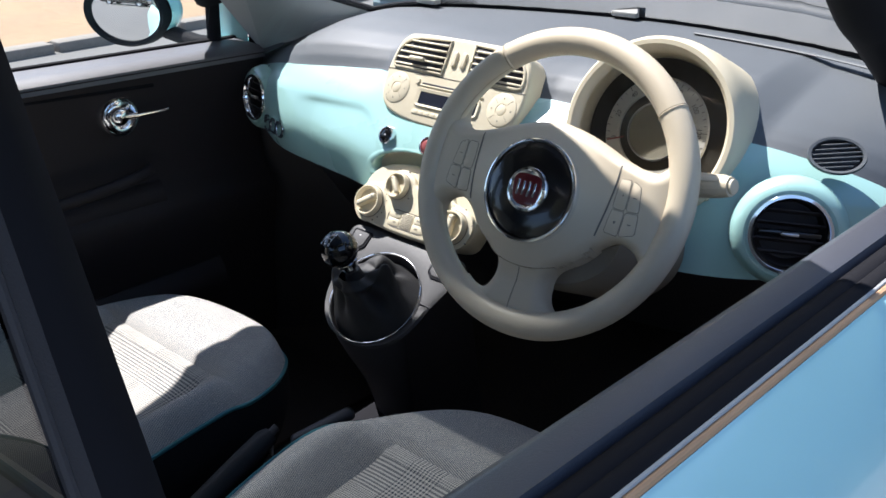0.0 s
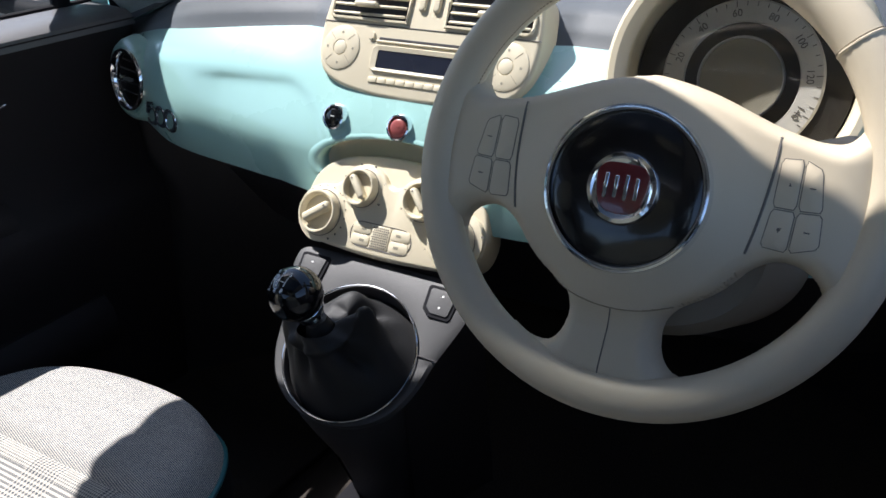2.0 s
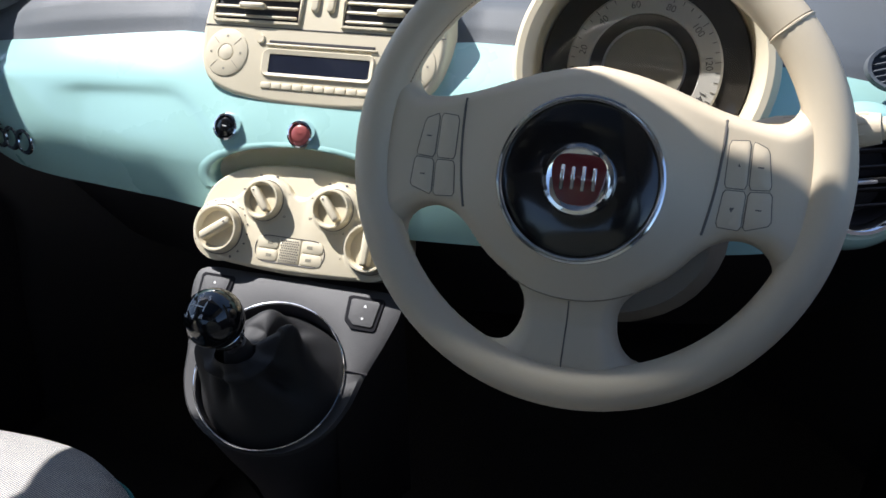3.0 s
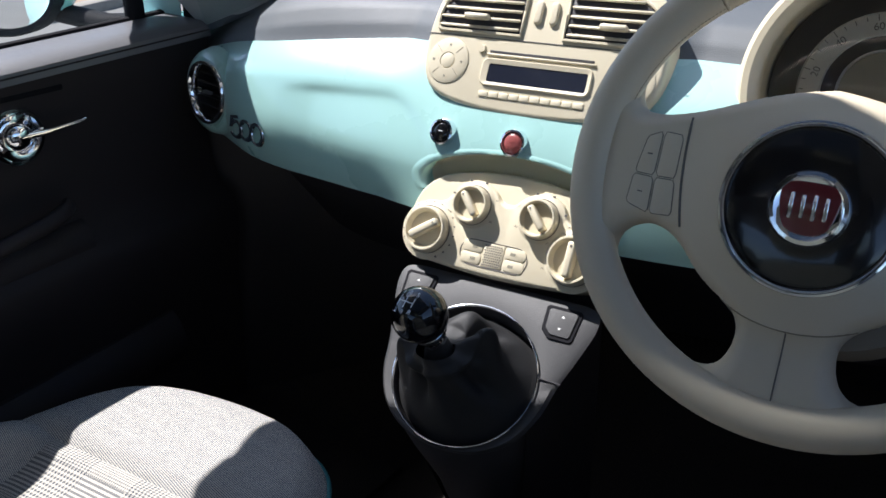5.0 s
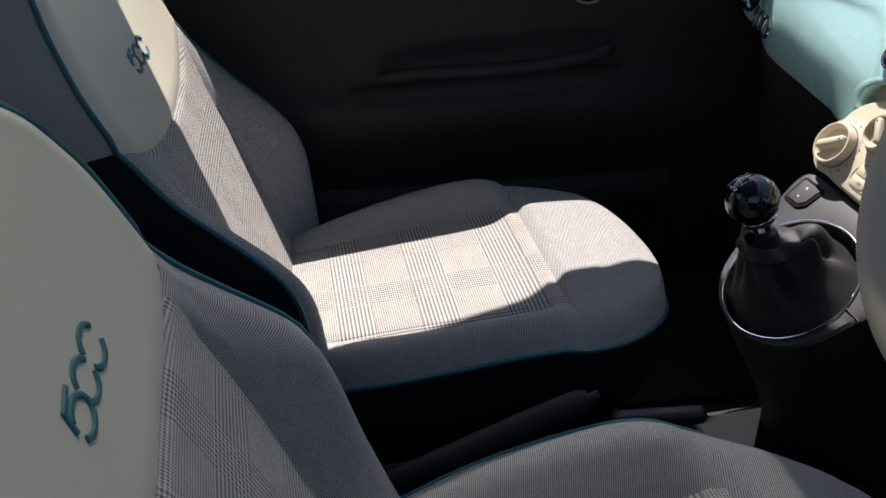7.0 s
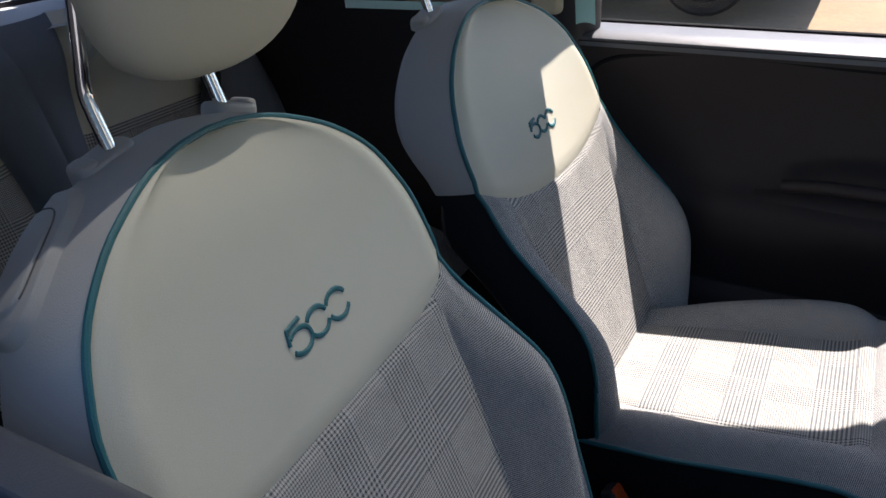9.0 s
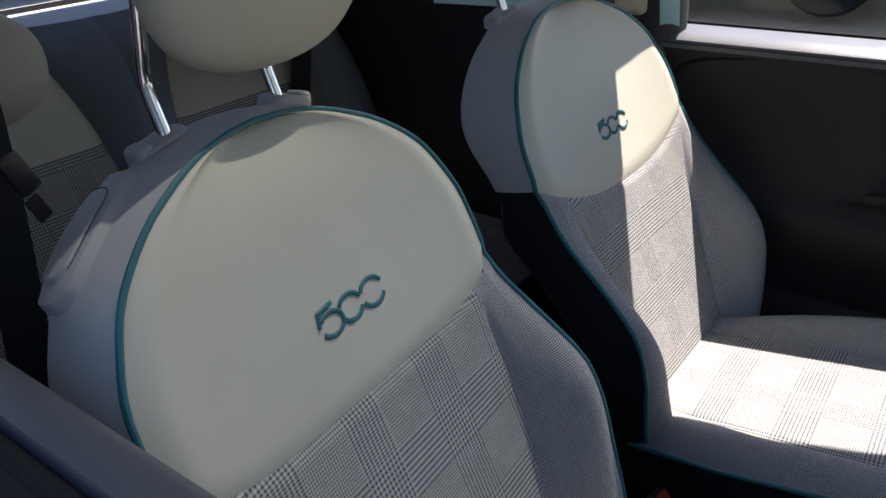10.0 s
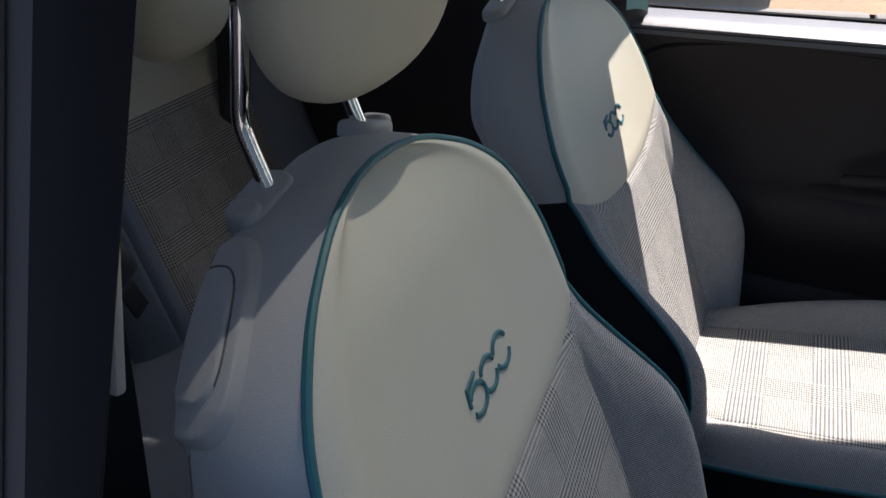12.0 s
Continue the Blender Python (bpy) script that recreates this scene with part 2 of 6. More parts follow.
def lathe(profile, m=None, n=32, sx=1.0, sy=1.0):
    """Turns (radius, height) pairs round the z axis of m."""
    bm, rings = bmesh.new(), []
    for r, h in profile:
        rings.append([bm.verts.new((sx * r * math.cos(2 * math.pi * k / n), sy * r * math.sin(2 * math.pi * k / n), h)) for k in range(n)])
    for a, b in zip(rings, rings[1:]):
        for k in range(n):
            bm.faces.new((a[k], a[(k + 1) % n], b[(k + 1) % n], b[k]))
    bmesh.ops.remove_doubles(bm, verts=bm.verts, dist=1e-6)
    if m:
        bm.transform(m)
    return bm


def rbox(size, m=None, bevel=0.004, seg=3):
    bm = bmesh.new()
    bmesh.ops.create_cube(bm, size=1)
    bmesh.ops.scale(bm, vec=size, verts=bm.verts)
    if bevel:
        bmesh.ops.bevel(bm, geom=bm.edges[:], offset=min(bevel, min(size) * 0.49), segments=seg, affect="EDGES", profile=0.5)
    if m:
        bm.transform(m)
    return bm


def pad(outline, h, m=None, edge=0.004, rings=5, dome=0.0, back=0.0):
    """A slab with a rounded rim over a flat outline (x, y), h high, swelling by dome in the middle."""
    pts = [Vector((p[0], p[1], 0)) for p in outline]
    c = sum(pts, Vector()) / len(pts)
    bm = bmesh.new()
    loops = [[bm.verts.new(p + Vector((0, 0, -back))) for p in pts]]
    for i in range(rings + 1):
        a = math.pi / 2 * i / rings
        off, z = edge * (1 - math.cos(a)), h - edge + edge * math.sin(a)
        loops.append([bm.verts.new(p + (c - p).normalized() * off + Vector((0, 0, z))) for p in pts])
    base = [v.co.copy() for v in loops[-1]]
    if dome:
        for s in (0.85, 0.65, 0.4, 0.18):
            loops.append([bm.verts.new(Vector((c.x + (q.x - c.x) * s, c.y + (q.y - c.y) * s, h + dome * (1 - s ** 2.2)))) for q in base])
    for a, b in zip(loops, loops[1:]):
        for k in range(len(pts)):
            bm.faces.new((a[k], a[(k + 1) % len(pts)], b[(k + 1) % len(pts)], b[k]))
    bm.faces.new(loops[-1])
    bm.faces.new(loops[0])
    if m:
        bm.transform(m)
    return bm


def rounded_rect(w, h, r, n=5, cx=0.0, cy=0.0):
    out = []
    for sx, sy, a0 in ((1, 1, 0), (-1, 1, 90), (-1, -1, 180), (1, -1, 270)):
        for i in range(n + 1):
            a = radians(a0 + 90 * i / n)
            out.append((cx + sx * (w / 2 - r) + r * math.cos(a), cy + sy * (h / 2 - r) + r * math.sin(a)))
    return out


def ring_with_hole(outer, inner, h, m=None, lip=0.002):
    """A flat frame between two outlines of equal count."""
    bm = bmesh.new()
    loops = []
    for line, z in ((outer, -0.006), (outer, h - lip), (None, h), (inner, h - lip * 0.5), (inner, -0.012)):
        if line is None:
            line = [(o[0] + (i[0] - o[0]) * 0.2, o[1] + (i[1] - o[1]) * 0.2) for o, i in zip(outer, inner)]
        loops.append([bm.verts.new((p[0], p[1], z)) for p in line])
    n = len(outer)
    for a, b in zip(loops, loops[1:]):
        for k in range(n):
            bm.faces.new((a[k], a[(k + 1) % n], b[(k + 1) % n], b[k]))
    if m:
        bm.transform(m)
    return bm


def joined(*bms):
    """One bmesh out of several pieces of the same part."""
    out = bmesh.new()
    for b in bms:
        me = bpy.data.meshes.new("tmp")
        b.to_mesh(me)
        b.free()
        out.from_mesh(me)
        bpy.data.meshes.remove(me)
    return out


def smooth_table(table, x):
    """Monotone-ish smooth interpolation in a small table."""
    xs = [a for a, _ in table]
    if x <= xs[0]:
        return table[0][1]
    if x >= xs[-1]:
        return table[-1][1]
    i = max(k for k in range(len(xs) - 1) if xs[k] <= x)
    p = [table[min(max(i + j, 0), len(xs) - 1)] for j in (-1, 0, 1, 2)]
    h = p[2][0] - p[1][0]
    m0 = (p[2][1] - p[0][1]) / max(p[2][0] - p[0][0], 1e-9) * h
    m1 = (p[3][1] - p[1][1]) / max(p[3][0] - p[1][0], 1e-9) * h
    t = (x - p[1][0]) / h
    return (2 * t ** 3 - 3 * t * t + 1) * p[1][1] + (t ** 3 - 2 * t * t + t) * m0 + (3 * t * t - 2 * t ** 3) * p[2][1] + (t ** 3 - t * t) * m1


def cut(bm, m, r, near=0.05, far=-0.20, sx=1.0):
    """Removes the faces of a sheet inside a round opening along the axis of m."""
    inv = m.inverted()
    gone = []
    for f in bm.faces:
        q = inv @ f.calc_center_median()
        if (q.x / sx) ** 2 + q.y ** 2 < r * r and far < q.z < near:
            gone.append(f)
    bmesh.ops.delete(bm, geom=gone, context="FACES")
    return bm

# ---- outside ----
def build_outside():
    g = part("ground", grid(lambda u, v: (u, v, 0.012 * noise.noise((u * 0.7, v * 0.7, 0))), span(-60, 60, 60), span(-60, 60, 60)), TARMAC)
    tagged(g, "worn grey tarmac yard surface in the sun", "ground", kind="structure")
    verge = part("verge", grid(lambda u, v: (u, v, 0.05 + 0.02 * noise.noise((u * 3, v * 3, 1))), span(-16, -5.1, 50), span(-8, 20, 100)), GROUND)
    tagged(verge, "sandy brown gravel verge beyond the kerb", "ground", kind="structure")
    kerb = thing("kerb", (-5.0, 0, 0), "pale concrete kerb stones edging the verge", "kerb", kind="structure")
    for i in range(22):
        part("kerbstone", rbox((0.15, 0.97, 0.16), Matrix.Translation((-5.03, -7.5 + i, -0.012)), 0.02, 2), KERBSTONE, kerb)
    wall = thing("building", (0, 3.6, 0), "blue grey metal clad industrial building", "building", kind="structure")
    for i in range(14):
        sheet = part("panel", rbox((0.98, 0.05, 3.2), Matrix.Translation((-3.0 + i, 3.6 + 0.02 * (i % 2), 1.6)), 0.015, 1), CLADDING, wall)
        for j in range(10):
            part("rail", rbox((0.97, 0.03, 0.07), Matrix.Translation((-3.0 + i, 3.57 + 0.02 * (i % 2), 0.12 + 0.16 * j)), 0.012, 1), CLADDING, sheet)


build_outside()

# ---- car shell ----
def door_line(y):
    """Inner edge of the passenger door's sill."""
    return -0.712 + (y + 0.66) * 0.118


def build_shell():
    floor = part("floor", grid(lambda u, v: (u, v, 0.20 + 0.16 * min(1, max(0, (0.26 - abs(u)) / 0.18)) + max(0, (v - 0.35) * 0.5)), span(-0.80, 0.76, 104), span(-1.8, 0.75, 50)), CARPET)
    tagged(floor, "black carpeted car floor with a raised tunnel", "floor", kind="structure")
    # passenger door
    d = thing("door_1", (-0.68, -0.2, 0.3), "closed passenger door with black trim, dark sill and mint skin", "door", kind="structure")
    def panel(u, v):
        t = (v - 0.25) / 0.635
        x = door_line(u) - 0.05 + 0.05 * smooth_table(((0, 0.2), (0.3, 0.5), (0.55, 0.95), (0.62, 0.30), (0.8, 0.22), (0.88, 0.42), (1, 1.0)), t)
        return (x, u, v)
    part("door_panel", grid(panel, span(-0.80, 0.34, 50), span(0.25, 0.882, 44)), DOORTRIM, d)
    prof = ((0.0, 0.872), (0.004, 0.886), (0.016, 0.893), (0.05, 0.896), (0.092, 0.898), (0.099, 0.892))
    part("window_sill", grid(lambda u, k: (door_line(u) - prof[k][0], u, prof[k][1]), span(-0.80, 0.34, 40), range(len(prof))), SILL_LIT, d, "dark grey window sill trim")
    part("window_seal", tube([(door_line(y) - 0.104, y, 0.896) for y in span(-0.8, 0.36, 20)], 0.007, 8), RUBBER, d)
    part("door_skin", grid(lambda u, k: (door_line(u) - (0.109, 0.125, 0.165, 0.185, 0.175, 0.125)[k], u, (0.892, 0.886, 0.80, 0.62, 0.40, 0.25)[k]), span(-0.82, 0.42, 20), range(6)), MINT_LIFTED, d)
    # driver's door, window wound down
    d = thing("door_2", (0.64, -0.2, 0.3), "driver's door with its window wound down", "door", kind="structure")
    def line(y):
        return 0.600 + (y + 0.2) * 0.10
    prof = ((-0.02, 0.70), (-0.004, 0.86), (0.0, 0.905), (0.006, 0.918), (0.016, 0.924), (0.040, 0.922), (0.046, 0.905))
    part("window_sill", grid(lambda u, k: (line(u) + prof[k][0], u, prof[k][1]), span(-0.80, 0.42, 40), range(len(prof))), SILL_SHADED, d, "dark grey window sill trim")
    part("window_seal", tube([(line(y) + 0.055, y, 0.912) for y in span(-0.8, 0.42, 20)], 0.011, 10, flat=0.8), RUBBER, d)
    part("outer_seal", tube([(line(y) + 0.068, y, 0.914) for y in span(-0.8, 0.42, 20)], 0.010, 10, flat=0.7), RUBBER, d)
    part("seal_lip", tube([(line(y) + 0.0755, y, 0.9165) for y in span(-0.8, 0.42, 20)], 0.0022, 8), PILLAR, d, "thin lilac grey lip of the seal")
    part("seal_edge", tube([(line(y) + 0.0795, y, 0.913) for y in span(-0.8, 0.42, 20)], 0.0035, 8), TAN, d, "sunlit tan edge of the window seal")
    part("door_skin", grid(lambda u, k: (line(u) + (0.083, 0.092, 0.14, 0.18, 0.18, 0.13)[k], u, (0.912, 0.905, 0.86, 0.70, 0.45, 0.25)[k]), span(-0.82, 0.5, 20), range(6)), MINT_LIFTED, d)
    part("door_panel", grid(lambda u, v: (line(u) - 0.02 + 0.02 * (v - 0.2) / 0.5, u, v), span(-0.8, 0.42, 10), span(0.2, 0.70, 8)), DOORTRIM, d)
    # rear quarters, tail and bulkhead
    for sx, name in ((-1, "quarter_trim_1"), (1, "quarter_trim_2")):
        x0 = -0.03 + sx * 0.64
        q = part(name, grid(lambda u, v: (x0 + sx * 0.06 * (v - 0.5), u, v), span(-1.75, -0.80, 10), span(0.2, 0.93, 10)), DOORTRIM)
        tagged(q, "black rear quarter trim panel", "trim", kind="structure")
        q = part(name.replace("trim", "skin"), grid(lambda u, v: (x0 + sx * 0.12, u, v), span(-1.9, -0.80, 10), span(0.2, 0.93, 10)), MINT_LIFTED)
        tagged(q, "mint painted rear quarter panel", "bodywork", kind="structure")
    part_tail = part("tail_panel", grid(lambda u, v: (u, -1.78, v), span(-0.8, 0.75, 10), span(0.2, 0.98, 8)), DOORTRIM)
    tagged(part_tail, "black tailgate lower trim", "trim", kind="structure")
    b = part("bulkhead", grid(lambda u, v: (u, cowl(u) + 0.035, 0.15 + (cowl_top(u) - 0.155) * v), span(-0.82, 0.8, 27), span(0, 1, 8)), BLACK)
    tagged(b, "black front bulkhead under the dashboard", "bulkhead", kind="structure")
    # Added plate: stops sun leaking onto the floor ahead of the door.
    blocker = part("leak_blocker", grid(lambda u, v: (-0.664 + 0.020 * u, 0.20 + 0.19 * u, v), span(0, 1, 6), span(0.17, 0.86, 8)), DOORTRIM)
    tagged(blocker, "black plate added to stop a sun leak between door and bulkhead", "trim", kind="structure")
    # pillars
    def pillar(name, pts, r, mat, label, flat=0.6, up=(0, 1, 0)):
        p = part(name, tube(smooth_line(pts, 6), r, 12, flat=flat, up=up), mat)
        tagged(p, label, "pillar", kind="structure")
    pillar("pillar_front_left", [(-0.63, 0.43, 0.92), (-0.645, 0.32, 1.04), (-0.675, 0.20, 1.15), (-0.70, 0.03, 1.29), (-0.70, -0.10, 1.345)], 0.028, PILLAR, "grey trimmed windscreen pillar", 0.9)
    pillar("pillar_front_right", [(0.600, 0.60, 0.90), (0.562, 0.52, 0.985), (0.543, 0.42, 1.054), (0.536, 0.35, 1.093), (0.535, 0.20, 1.20), (0.545, 0.02, 1.335)], 0.038, RUBBER, "black trimmed windscreen pillar", 0.9)
    pillar("pillar_centre_right", [(0.682, -0.669, 0.78), (0.645, -0.668, 0.88), (0.580, -0.666, 1.05), (0.466, -0.665, 1.34)], 0.010, RUBBER, "black centre door pillar", 0.9, (0, 1, 0.0))
    def edge(y, x, lean, k):
        return Vector((x - lean * k, y + 0.008 * k, 0.80 + 0.56 * k))
    front, crease, rear = lambda k: edge(-0.6535, 0.684, 0.219, k), lambda k: edge(-0.680, 0.683, 0.184, k), lambda k: edge(-0.6895, 0.684, 0.179, k)
    band = part("pillar_band", grid(lambda u, k: front(k).lerp(crease(k), u) + Vector((0.004 * math.sin(math.pi * u), 0, 0)), span(0, 1, 8), span(0, 1, 10)), RUBBER)
    tagged(band, "black rubber edge of the centre door pillar", "pillar", kind="structure")
    face = part("pillar_face", grid(lambda u, k: crease(k).lerp(rear(k), u), span(0, 1, 4), span(0, 1, 10)), SOFTBLACK)
    tagged(face, "dark grey painted face of the door pillar", "pillar", kind="structure")
    strip = part("pillar_seal", tube([rear(k) + Vector((0.001, 0, 0)) for k in span(0, 1, 10)], 0.0022, 8), SOFTBLACK)
    tagged(strip, "thin grey seal along the rear side window", "seal", kind="structure")
    # Darker tint makes the driver's pane look unlit; paler one brightens the rear.
    for sx, name, x0, lean, y1 in ((1, "quarter_window_1", 0.659, 0.150, -0.686), (-1, "quarter_window_2", 0.745, 0.115, -0.737)):
        pane = part(name, grid(lambda u, k: (sx * (x0 - lean * k), u, 0.88 + 0.46 * k), span(-1.20, y1, 6), span(0, 1, 4)), SIDEGLASS if sx > 0 else PRIVACY)
        tagged(pane, "rear side window, its tint set to balance the cabin light", "window", kind="structure")
    pillar("pillar_centre_left", [(-0.77, -0.725, 0.86), (-0.74, -0.715, 1.05), (-0.69, -0.700, 1.33)], 0.055, BLACK, "black centre door pillar", 0.9)
    pillar("pillar_rear_left", [(-0.66, -1.75, 0.9), (-0.60, -1.5, 1.15), (-0.55, -1.3, 1.32)], 0.10, BLACK, "dark rear roof pillar")
    pillar("pillar_rear_right", [(0.62, -1.75, 0.9), (0.56, -1.5, 1.15), (0.5, -1.3, 1.32)], 0.10, BLACK, "dark rear roof pillar")
    # Panels added to keep side sun off the rear seat.
    for sx, x0 in ((-1, -0.70), (1, 0.62)):
        q = part("quarter_blocker_left" if sx < 0 else "quarter_blocker_right", grid(lambda u, k: (x0 - sx * 0.05 * k, u, 0.92 + 0.44 * k), span(-1.85, -1.18, 8), span(0, 1, 6)), DOORTRIM)
        tagged(q, "black panel added over the rear quarter to block side sun", "pillar", kind="structure")
    # roof: rails, header, rear part, and a fixed tinted glass panel
    rails = (("roof_rail_left", -0.715, -0.66), ("roof_rail_right", 0.63, 0.56))
    for name, xa, xb in rails:
        r = part(name, tube([(xb, 0.06, 1.325), (xa, -0.05, 1.345), (xa, -0.3, 1.348), (xa, -0.8, 1.348), (xb, -1.35, 1.31)], 0.036, 10, flat=0.8), PILLAR)
        tagged(r, "pale grey roof rail over the doors", "roof rail", kind="structure")
    def roof(u, v):
        return (u, v, 1.36 + 0.05 * (1 - (u / 0.68) ** 2) - 0.10 * max(0, (-v - 1.1)) ** 1.2 - 0.06 * max(0, v + 0.3) ** 1.0)
    def header(x):
        return smooth_table(((-0.70, 0.035), (-0.58, 0.035), (-0.40, 0.075), (-0.22, 0.105), (-0.10, 0.106), (-0.01, 0.088), (0.065, 0.056), (0.15, 0.045), (0.21, 0.038), (0.32, 0.005), (0.45, -0.05), (0.66, -0.05)), x)
    pieces = []
    for ua, ub, va, vb in ((-0.70, -0.46, -1.5, -0.012), (0.40, 0.64, -1.5, -0.012), (-0.46, 0.40, -1.5, -0.95)):
        pieces.append(grid(roof, span(ua, ub, 8), span(va, vb, 16)))
    pieces.append(grid(lambda u, k: roof(u, -0.012 + (header(u) + 0.012) * k), span(-0.70, 0.66, 24), span(0, 1, 5)))
    c = part("ceiling", joined(*pieces), PILLAR)
    tagged(c, "pale grey headlining of the roof", "ceiling", kind="structure")
    g = part("roof_glass", grid(lambda u, v: roof(u, v), span(-0.46, 0.40, 10), span(-0.95, -0.012, 10)), TINTED)
    tagged(g, "dark tinted fixed glass roof panel", "roof window", kind="structure")
    # glass
    def screen(u, k):
        base = Vector((u, cowl(u), cowl_top(u)))
        top = Vector((u * 0.88, header(u * 0.88) + 0.01, roof(u * 0.88, header(u * 0.88))[2] - 0.01))
        p = base.lerp(top, k)
        return p + Vector((0, 0.02, 0.05)) * math.sin(math.pi * k)
    w = part("windscreen", grid(screen, span(-0.60, 0.66, 20), span(0, 1, 10)), CLEAR)
    tagged(w, "clear curved windscreen", "windscreen", kind="structure")
    w.visible_shadow = False
    w = part("rear_window", grid(lambda u, k: (u, -1.75 + 0.33 * k, 0.98 + 0.33 * k), span(-0.55, 0.5, 6), span(0, 1, 4)), PRIVACY)
    tagged(w, "dark tinted rear window", "window", kind="structure")


def cowl(x):
    """Where the windscreen meets the dashboard."""
    return smooth_table(((-0.66, 0.30), (-0.45, 0.43), (-0.2, 0.57), (0.1, 0.645), (0.36, 0.62), (0.55, 0.55), (0.70, 0.45)), x)


def cowl_top(x):
    """Height of the foot of the windscreen, falling towards the passenger's pillar."""
    return smooth_table(((-0.66, 0.862), (-0.594, 0.890), (-0.51, 0.925), (-0.41, 0.965), (-0.34, 0.980), (-0.20, 0.985), (0.70, 0.985)), x)


build_shell()

# ---- dashboard ----
FASCIA_Y = ((-0.62, 0.308), (-0.543, 0.270), (-0.42, 0.212), (-0.25, 0.180), (-0.127, 0.163), (0.0, 0.158), (0.15, 0.165), (0.30, 0.185), (0.45, 0.215), (0.54, 0.245), (0.64, 0.30))
FASCIA_TOP = ((-0.62, 0.83), (-0.60, 0.85), (-0.55, 0.868), (-0.43, 0.893), (-0.15, 0.922), (0.0, 0.925), (0.2, 0.925), (0.45, 0.918), (0.55, 0.90), (0.62, 0.875), (0.65, 0.85))
FASCIA_BOT = ((-0.62, 0.778), (-0.60, 0.748), (-0.54, 0.742), (-0.35, 0.743), (-0.20, 0.746), (-0.127, 0.752), (0.1, 0.75), (0.43, 0.755), (0.55, 0.77), (0.62, 0.79), (0.65, 0.82))


def fascia(u, s, lift=0.0):
    """A point of the painted fascia: u across the car, s from the top edge (0) to the bottom edge (1)."""
    top, bot, y0 = smooth_table(FASCIA_TOP, u), smooth_table(FASCIA_BOT, u), smooth_table(FASCIA_Y, u)
    z = top + (bot - top) * s
    lean = 0.060 - 0.035 * min(1, max(0, (abs(u) - 0.12) / 0.3))
    back = lean * max(0, (z - 0.80) / 0.12) ** 1.6 if z > 0.80 else 0.0
    back += (0.20 if z > 0.80 else 0.20 - 1.0 * (0.80 - z)) * (z - 0.80)
    back += 0.017 * max(0, (0.825 - z) / 0.075) ** 2 * min(1, max(0, (-0.11 - u) / 0.08))
    back += 0.022 * max(0, 1 - s / 0.25) ** 2 * min(1, max(0, (abs(u + 0.02) - 0.12) / 0.05))
    ledge = 0.0
    if -0.36 < u < -0.10:
        k = min(1, (u + 0.36) / 0.06)
        c = 0.30 + 0.35 * max(0, (u + 0.19) / 0.09) ** 2
        ledge = 0.006 * k * (1 / (1 + math.exp(-(s - c) * 60)) - 0.0) * (1 - 0.8 * s)
    return Vector((u, y0 + back + ledge - lift, z))


VENT_L, VENT_R = frame_of((-0.538, 0.262, 0.812), 8, -13), frame_of((0.535, 0.232, 0.832), 12, 24)
CLUSTER = frame_of((0.324, 0.246, 0.920), 20)
NICHE = frame_of((-0.003, 0.165, 0.793), 12)
DEMIST = frame_of((0.555, 0.292, 0.922), 38, 16)


